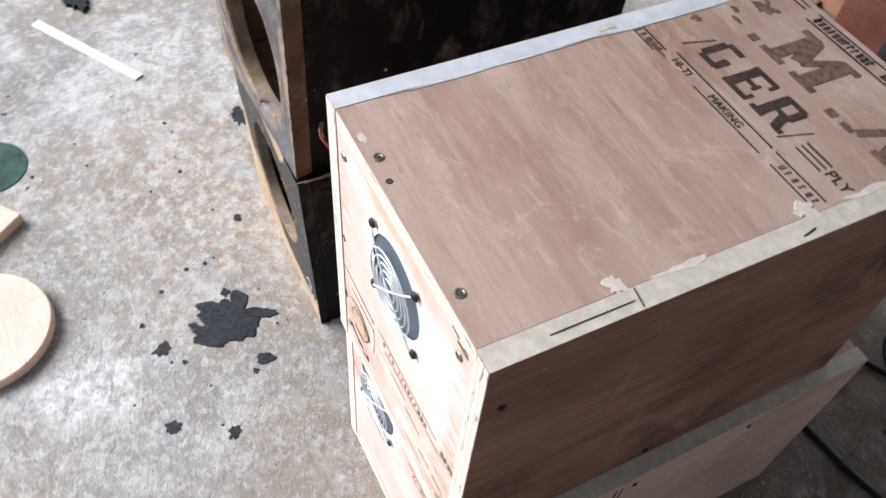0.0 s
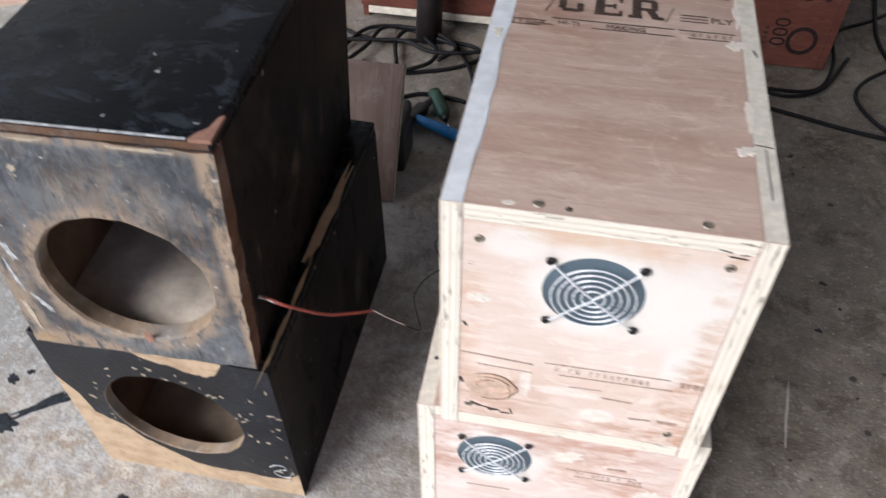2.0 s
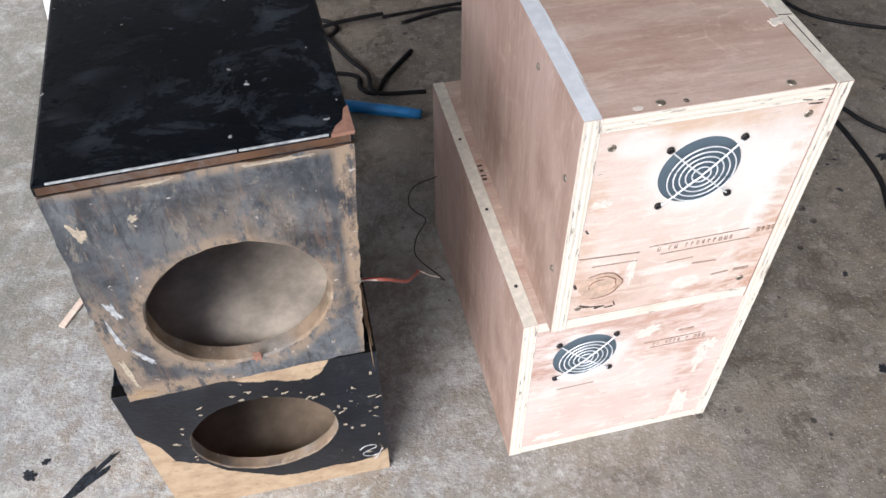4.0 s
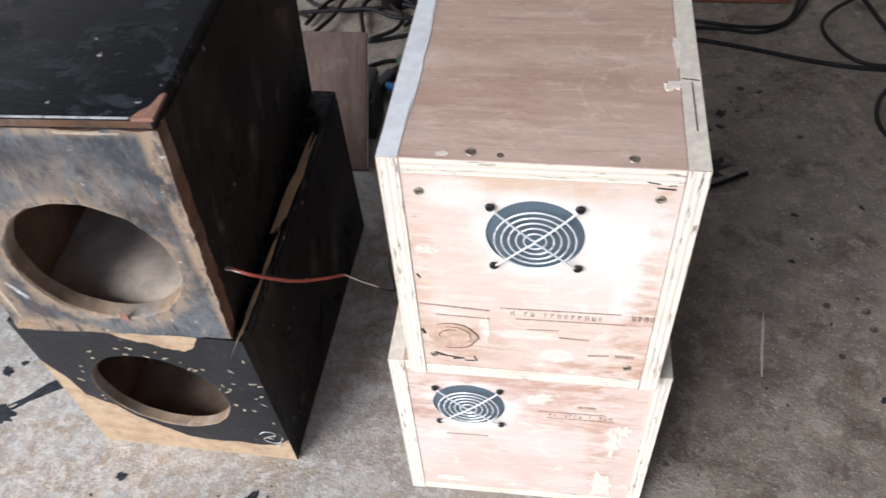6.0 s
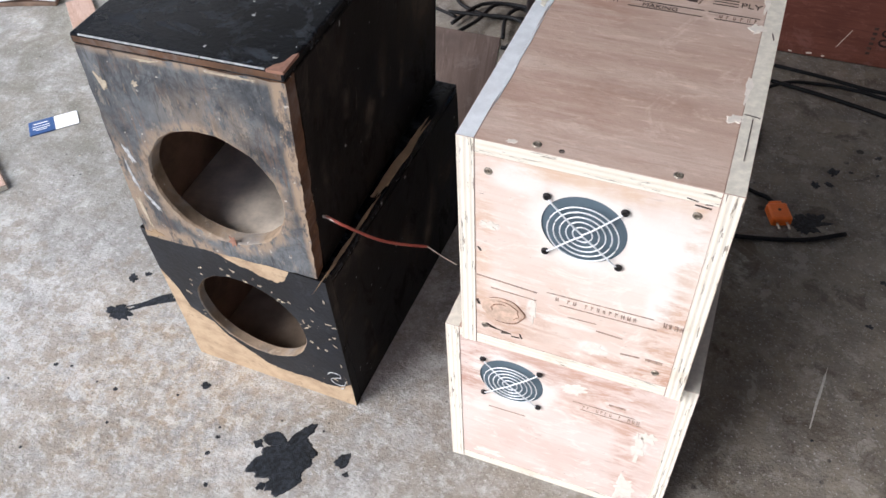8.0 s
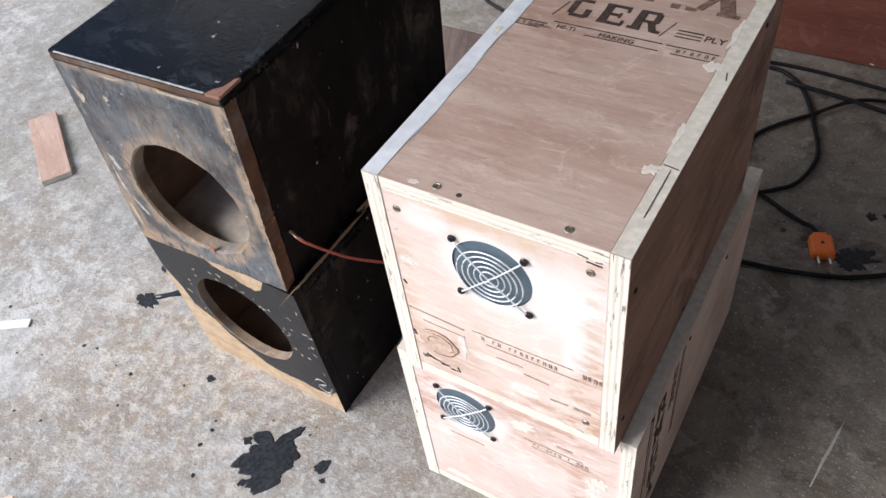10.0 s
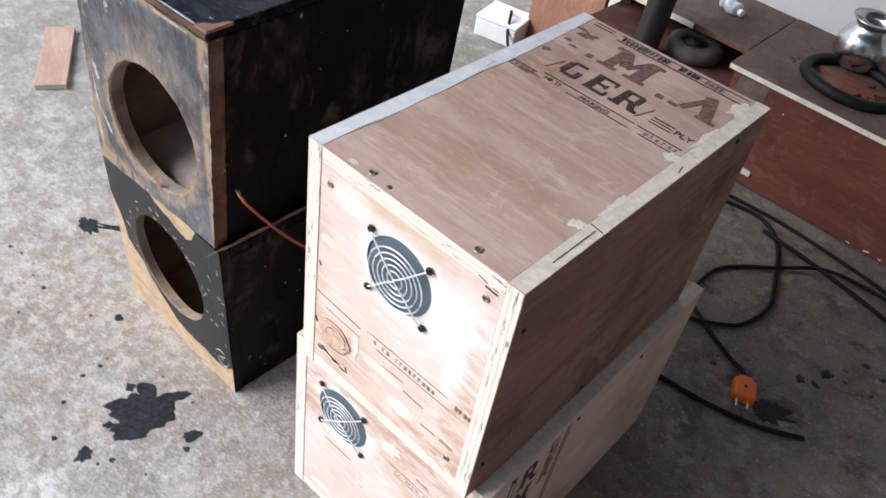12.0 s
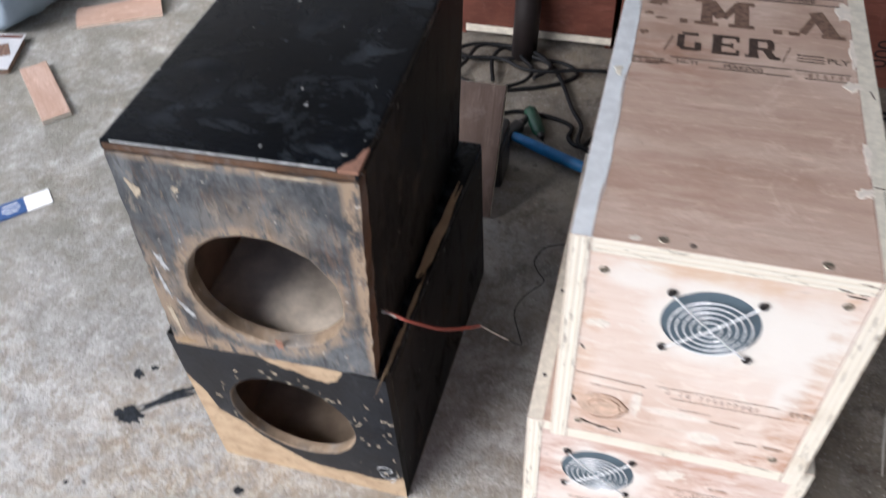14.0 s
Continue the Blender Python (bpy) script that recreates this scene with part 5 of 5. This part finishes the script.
part("cap", tube([(0.026, 0, 0.016), (0.036, 0, 0.016)], 0.008, 14), WHITE_PLASTIC, bottle, "white screw cap")
# stencilled marks, turned on end at the bench's end
INK_BLACK = plain("black_stencil_ink", (0.022, 0.013, 0.013), 0.7, 0, 0.4, 120, 0.3)
for letter, top in (("I", 0.2335), ("S", 0.203), ("O", 0.108)):
    lettering(bench, letter, "front", (0.962, -0.0006, top), 0.092 if letter != "I" else 0.078, INK_BLACK, -90)
lettering(bench, "001", "front", (0.932, -0.0006, 0.214), 0.036, INK_BLACK, -90)
lettering(bench, "000", "front", (0.928, -0.0006, 0.122), 0.046, INK_BLACK, -90)
bars(bench, "printed_line", "front", (0, 0, 0), [(1.044, 0.09, 0.0012, 0.16, 0), (0.944, 0.137, 0.006, 0.004, 0)] + [(0.915, 0.035 + 0.012 * k, 0.009, 0.006, 0) for k in range(6)], INK, "dark stencilled bar", split=True)
bars(bench, "scratch", "front", (0, 0, 0), [(0.86, 0.06, 0.0012, 0.05, -24), (0.80, 0.012, 0.012, 0.004, 8), (0.76, 0.010, 0.008, 0.003, -12), (0.83, 0.010, 0.006, 0.004, 0), (0.52, 0.20, 0.003, 0.003, 0)], EDGE_WHITE, "pale splintered scratch", split=True)

bars(bench, "maker_mark", "top", (0, 0, 0.254), [(0.470 + 0.016 * math.cos(k * 1.05), 0.140 + 0.013 * math.sin(k * 1.05), 0.012, 0.005, 60 * k) for k in range(6)], INK_BLACK, "dark stencilled bar", split=True)
pot = solid("steel_pot", lathe([(0.034, 0), (0.050, 0.012), (0.058, 0.035), (0.056, 0.062), (0.046, 0.082), (0.036, 0.092), (0.036, 0.098), (0.047, 0.108), (0.049, 0.111), (0.044, 0.109), (0.032, 0.098), (0.032, 0.09)], 44),
            STEEL, pose(0.032, 1.452, 0.254), "round polished steel water pot with flared rim", "pot", smooth=True)
coil = solid("rubber_ring", tube([(0.098 * math.cos(2 * math.pi * k / 56), 0.088 * math.sin(2 * math.pi * k / 56), 0.010 + 0.002 * math.sin(6 * k)) for k in range(56)], 0.0125, 12, closed=True), CABLE,
             pose(0.066, 1.352, 0.254), "black rubber hose bent into a ring on the bench", "hose", smooth=True)
rusty = solid("rag", splat(0.062, 0.05, 0.006, 17, 0.4), RED, pose(0.066, 1.352, 0.2545), "reddish brown scrap lying inside the hose ring", "scrap")
jar = solid("glass_jar", lathe([(0.030, 0), (0.034, 0.006), (0.034, 0.06), (0.024, 0.075), (0.024, 0.085)], 32), plain("green_grey_glass", (0.16, 0.22, 0.22), 0.15, 0, 0.3, 20), pose(0.235, 1.45, 0.254), "dull green-grey jar on the bench", "jar", smooth=True)
spool = thing("wire_spool", pose(0.262, 1.35, 0.254), "blue and white wound cord on the bench", "cord")
for k in range(5):
    part("turn", tube([((0.030 - 0.003 * (k % 2)) * math.cos(2 * math.pi * i / 28), 0.022 * math.sin(2 * math.pi * i / 28), 0.004 + 0.007 * k) for i in range(28)], 0.0038, 8, closed=True), BLUE if k % 2 else WHITE_PLASTIC, spool, smooth=True)
wheel = thing("caster", pose(-0.266, 1.305, 0.180, 0, 0, 0), "dusty grey-black rubber wheel lying flat on the crate", "wheel")
part("tyre", lathe([(0.050, 0), (0.062, 0.006), (0.066, 0.020), (0.062, 0.034), (0.048, 0.037), (0.030, 0.034), (0.030, 0.006)], 40), WHEEL, wheel, smooth=True)
part("hub", lathe([(0.030, 0.008), (0.030, 0.030), (0.016, 0.032), (0.014, 0.038), (0.006, 0.039), (0.005, 0.034)], 32), DARK, wheel, smooth=True)
pipe = solid("pipe", tube([(-0.345, 1.185, 0.0), (-0.342, 1.20, 0.12), (-0.345, 1.225, 0.30), (-0.352, 1.27, 0.62)], 0.030, 24), PIPE, Matrix.Identity(4), "thick dark brown pipe leaning on the bench", "pipe", smooth=True)
bm = bmesh.new()
outline = [(0, 0)] + [(0.20 - 0.045 + 0.045 * math.sin(a), 0.045 - 0.045 * math.cos(a)) for a in (0, 0.3, 0.6, 0.9, 1.2, 1.57)] + [(0.20, 0.34), (0, 0.34)]
face = [[bm.verts.new((x, y, z)) for x, z in outline] for y in (0.0, 0.018)]
bm.faces.new(face[0])
bm.faces.new(face[1][::-1])
for k in range(len(outline)):
    bm.faces.new((face[0][k], face[0][k - 1], face[1][k - 1], face[1][k]))
solid("red_panel", bm, RED_PALE, pose(-0.735, 1.31, 0, -6, 0, 3), "reddish plywood panel with a rounded corner leaning behind the switch box", "panel")
switch_box = thing("switch_box", pose(-0.79, 1.27, 0, 0, 0, 12), "white plastic switch box with a cord on concrete", "switch box")
part("body", slab(-0.05, -0.05, 0, 0.07, 0.06, 0.05, 0.004), WHITE_PLASTIC, switch_box)
part("lid", slab(-0.051, -0.051, 0.0505, 0.071, 0.061, 0.058, 0.003), WHITE_PLASTIC, switch_box)
part("cord", tube(curve_through([(0.02, 0.02, 0.058), (0.03, -0.01, 0.075), (0.06, -0.07, 0.03), (0.12, -0.13, 0.005), (0.22, -0.20, 0.005)], 8), 0.004, 8), CABLE, switch_box, "black cord", True)

# ---- loose things on the floor ----
for m, lab in ((pose(-1.285, 0.288, 0, 0, 0, -33), "short brown plywood offcut lying flat on concrete"), (pose(-1.41, 0.80, 0, 0, 0, -43), "flat reddish plywood offcut lying on concrete")):
    solid("wood_offcut", slab(-0.125, -0.032, 0, 0.125, 0.032, 0.012, 0.001, picks=((1, -1, 1), (0, 1, 1))), (OFFCUT, EDGE_WHITE), m, lab, "offcut", "plywood offcuts")
packet = thing("paper_packet", pose(-1.218, 0.449, 0, 0, 0, 46), "blue and white printed paper packet on concrete", "packet")
part("sleeve", slab(-0.052, -0.025, 0.0, 0.002, 0.025, 0.003, 0.0008), CARD_BLUE, packet, "blue printed half")
part("insert", slab(0.0, -0.025, 0.0005, 0.052, 0.025, 0.0025, 0.0008), PAPER, packet, "white half")
bars(packet, "printed_line", "top", (0, 0, 0.003), [(-0.026, 0.012, 0.03, 0.003, 0), (-0.026, 0.002, 0.036, 0.002, 0), (-0.026, -0.006, 0.036, 0.002, 0), (-0.026, -0.012, 0.024, 0.002, 0)], PAPER)
carton = thing("printed_carton", pose(-1.655, 0.90, 0, 0, 0, 20), "flattened white printed carton lying on concrete", "carton")
part("tray", slab(-0.098, -0.078, 0, 0.083, 0.06, 0.012, 0.002), INSIDE_BROWN, carton, "brown inside of the carton")
for x0, x1, tip in ((-0.10, -0.001, 6), (0.001, 0.085, -6)):
    flap = part("flap", slab(x0, -0.08, 0, x1, 0.08, 0.002, 0.0008), PAPER_GREY, carton, "white printed flap")
    flap.matrix_basis = pose(0, 0, 0.0225, 0, -tip, 0)
    mid = (x0 + x1) / 2
    bars(flap, "printed_band", "top", (0, 0, 0.002), [(mid, 0.066, 0.075, 0.013, 0)], RED)
    bars(flap, "printed_picture", "top", (0, 0, 0.002), [(mid, 0.0, 0.046, 0.055, 20)], INK_FAINT)
barrel = thing("plastic_drum", pose(-1.665, 1.20, 0.104, 0, 90, 76), "grey-blue plastic drum lying on its side", "drum")
part("body", lathe([(0.085, -0.2), (0.098, -0.19), (0.10, -0.1), (0.104, -0.09), (0.104, -0.07), (0.10, -0.06), (0.10, 0.1), (0.104, 0.11), (0.104, 0.13), (0.10, 0.14), (0.098, 0.19), (0.085, 0.2)], 40), GREY_BLUE, barrel, smooth=True)
part("cap", lathe([(0.026, 0.2), (0.026, 0.212), (0.02, 0.216)], 24), DARK, barrel)
bm = bmesh.new()
rows = []
for i in range(9):
    u = i / 8 * 2 - 1
    rows.append([(x, 0.05 * u, 0.004 + 0.022 * (1 - u * u) * (0.6 + 0.4 * (x + 0.11) / 0.22)) for x in (-0.11, -0.04, 0.04, 0.11)])
for dz in (0.0, 0.007):
    g = [[bm.verts.new((x, y, max(0.0, z - 0.004) + dz)) for x, y, z in row] for row in rows]
    for a, b in zip(g, g[1:]):
        for k in range(3):
            bm.faces.new((a[k], a[k + 1], b[k + 1], b[k]))
    if dz == 0.0:
        low = g
rim = lambda q: q[0] + [r[-1] for r in q[1:]] + q[-1][-2::-1] + [r[0] for r in q[-2:0:-1]]
A0, A1 = rim(low), rim(g)
for i in range(len(A0)):
    j = (i + 1) % len(A0)
    bm.faces.new((A0[i], A0[j], A1[j], A1[i]))
bm.normal_update()
for f in bm.faces:
    f.material_index = 1 if abs(f.normal.z) < 0.5 else 0
solid("bark_offcut", bm, (OFFCUT, PALE_WOOD), pose(-1.43, 1.17, 0, 0, 0, 28), "curved brown wood shell with a pale cut edge lying on concrete", "offcut")
solid("wood_disc", lathe([(0.096, 0), (0.098, 0.003), (0.098, 0.016), (0.096, 0.018)], 56), PALE_WOOD, pose(-0.455, -0.405, 0), "round pale plywood disc cut from a baffle", "disc")
solid("green_disc", lathe([(0.060, 0), (0.060, 0.0015)], 48), GLASS_GREEN, pose(-0.783, -0.352, 0), "glossy dark green disc lying on concrete", "disc")
solid("wood_offcut", slab(-0.03, -0.05, 0, 0.03, 0.05, 0.018, 0.002), PALE_WOOD, pose(-0.638, -0.375, 0, 0, 0, 40), "small pale wood block on concrete", "offcut", "plywood offcuts")
solid("white_strip", slab(-0.135, -0.009, 0, 0.135, 0.009, 0.004, 0.001), PAPER, pose(-1.028, -0.148, 0, 0, 0, 32), "narrow white laminate strip lying on concrete", "strip")
solid("rubber_scrap", splat(0.03, 0.018, 0.008, 51, 0.5), CABLE, pose(-1.18, -0.135, 0, 0, 0, 20), "torn scrap of black rubber on concrete", "scrap")
solid("wood_splinter", slab(-0.035, -0.006, 0, 0.035, 0.006, 0.004, 0.001), PALE_WOOD, pose(-0.735, 0.42, 0, 0, 0, 60), "thin pale wood splinter on concrete", "splinter")

# ---- dried paint and marks on the floor ----
SPOT = "dried black paint spill on the concrete"
spill = thing("paint_spill", Matrix.Identity(4), SPOT, "spill", kind="")
for x, y, rx, ry, turn, s, rag in ((-0.343, -0.086, 0.050, 0.031, 40, 1, 0.16), (-0.326, -0.112, 0.030, 0.019, 60, 2, 0.16), (-0.372, -0.060, 0.018, 0.012, 10, 3, 0.14), (-0.337, -0.040, 0.027, 0.009, 62, 4, 0.18)):
    part("blot", splat(rx, ry, 0.0010 + 0.0002 * s, s, rag, 3.4, 110, at=(0, 0), turn=radians(turn)), TAR, spill).matrix_basis = pose(x, y, 0)
for x, y, r, s in ((-0.392, -0.075, 0.008, 5), (-0.354, -0.134, 0.007, 6), (-0.261, -0.056, 0.013, 7), (-0.332, -0.184, 0.013, 8), (-0.383, -0.200, 0.005, 9), (-0.524, -0.015, 0.008, 10), (-0.247, -0.075, 0.005, 11),
                   (-0.300, -0.160, 0.004, 12), (-0.43, -0.16, 0.004, 13), (-0.17, -0.13, 0.010, 14), (-0.21, -0.20, 0.012, 15)):
    solid("paint_drop", splat(r, r * 0.8, 0.001, s, 0.4, 2.0, 28), TAR, pose(x, y, 0, 0, 0, 37 * s), "dried drop of black paint on the concrete", "paint drop", "paint drops")
streak = thing("paint_streak", Matrix.Identity(4), "dragged streak of black paint on the concrete", "spill")
part("blot", splat(0.026, 0.017, 0.001, 21, 0.4, 2.6), TAR, streak).matrix_basis = pose(-0.752, 0.060, 0)
part("tail", splat(0.055, 0.008, 0.0008, 22, 0.5, 2.4), TAR, streak).matrix_basis = pose(-0.700, 0.105, 0, 0, 0, 42)
for x, y, r, s in ((-0.775, 0.135, 0.010, 23), (-0.755, 0.152, 0.006, 24), (0.686, 0.573, 0.010, 25), (0.70, 0.59, 0.008, 26), (0.757, 0.454, 0.013, 27), (0.527, 0.208, 0.006, 28), (0.484, 0.025, 0.010, 29), (0.332, 0.69, 0.011, 30),
                   (0.655, 0.62, 0.006, 31), (0.672, 0.53, 0.006, 32), (0.66, 0.47, 0.004, 33), (0.64, 0.46, 0.004, 34), (0.36, 0.83, 0.012, 35), (0.33, 0.78, 0.010, 36), (0.355, 0.79, 0.008, 37), (0.44, 0.90, 0.006, 38), (0.50, 0.02, 0.006, 39)):
    solid("paint_drop", splat(r, r * 0.75, 0.001, s, 0.45, 2.0, 28), TAR, pose(x, y, 0, 0, 0, 53 * s), "dried drop of black paint on the concrete", "paint drop", "paint drops")
rnd = random.Random(17)
for k in range(26):
    x, y, r = rnd.uniform(-1.0, -0.15), rnd.uniform(-0.32, 0.02), rnd.choice((0.0016, 0.002, 0.0025, 0.004))
    solid("paint_drop", splat(r, r * 0.8, 0.0008, 150 + k, 0.4, 2.0, 18), TAR, pose(x, y, 0, 0, 0, 41 * k), "tiny dried drop of black paint on the concrete", "paint drop", "paint drops")
rnd = random.Random(31)
for k in range(46):
    x, y, r = rnd.gauss(0.74, 0.17), rnd.gauss(0.42, 0.24), rnd.choice((0.002, 0.003, 0.003, 0.004, 0.006))
    if x > 0.33:
        solid("paint_drop", splat(r, r * 0.7, 0.0008, 100 + k, 0.5, 2.0, 18), TAR, pose(x, y, 0, 0, 0, 29 * k), "tiny dried drop of black paint on the concrete", "paint drop", "paint drops")
solid("oil_spot", splat(0.036, 0.024, 0.0006, 61, 0.4, 3.0, 80), TAR, pose(0.326, 0.668, 0, 0, 0, 30), "black oily spot beside the orange plug", "spill")
solid("chalk_mark", splat(0.052, 0.002, 0.0004, 62, 0.3), STREAK, pose(0.373, 0.295, 0, 0, 0, 82), "thin pale scratch on the concrete", "scratch")

rnd = random.Random(12)
verts, faces = [], []
for k in range(420):
    x, y = (rnd.uniform(-1.7, -0.2), rnd.uniform(-0.5, 0.9)) if k < 300 else (rnd.uniform(0.25, 1.1), rnd.uniform(-0.2, 1.1))
    if -0.6 < x < -0.25 and y > -0.0:
        continue
    a, q, h = rnd.uniform(0, 3.14), rnd.uniform(0.0008, 0.0026), rnd.uniform(0.0006, 0.002)
    b = len(verts)
    for u, v in ((1, 0), (0, 0.7), (-1, 0.1), (0, -0.6)):
        verts.append((x + q * (u * math.cos(a) - v * math.sin(a)), y + q * (u * math.sin(a) + v * math.cos(a)), 0))
    verts.append((x, y, h))
    faces += [(b, b + 1, b + 4), (b + 1, b + 2, b + 4), (b + 2, b + 3, b + 4), (b + 3, b, b + 4)]
me = bpy.data.meshes.new("wood_crumbs")
me.from_pydata(verts, [], faces)
me.materials.append(FIBRE)
tagged(new("wood_crumbs", me), "pale wood crumbs and chips scattered on concrete", "crumbs", kind="stuff")
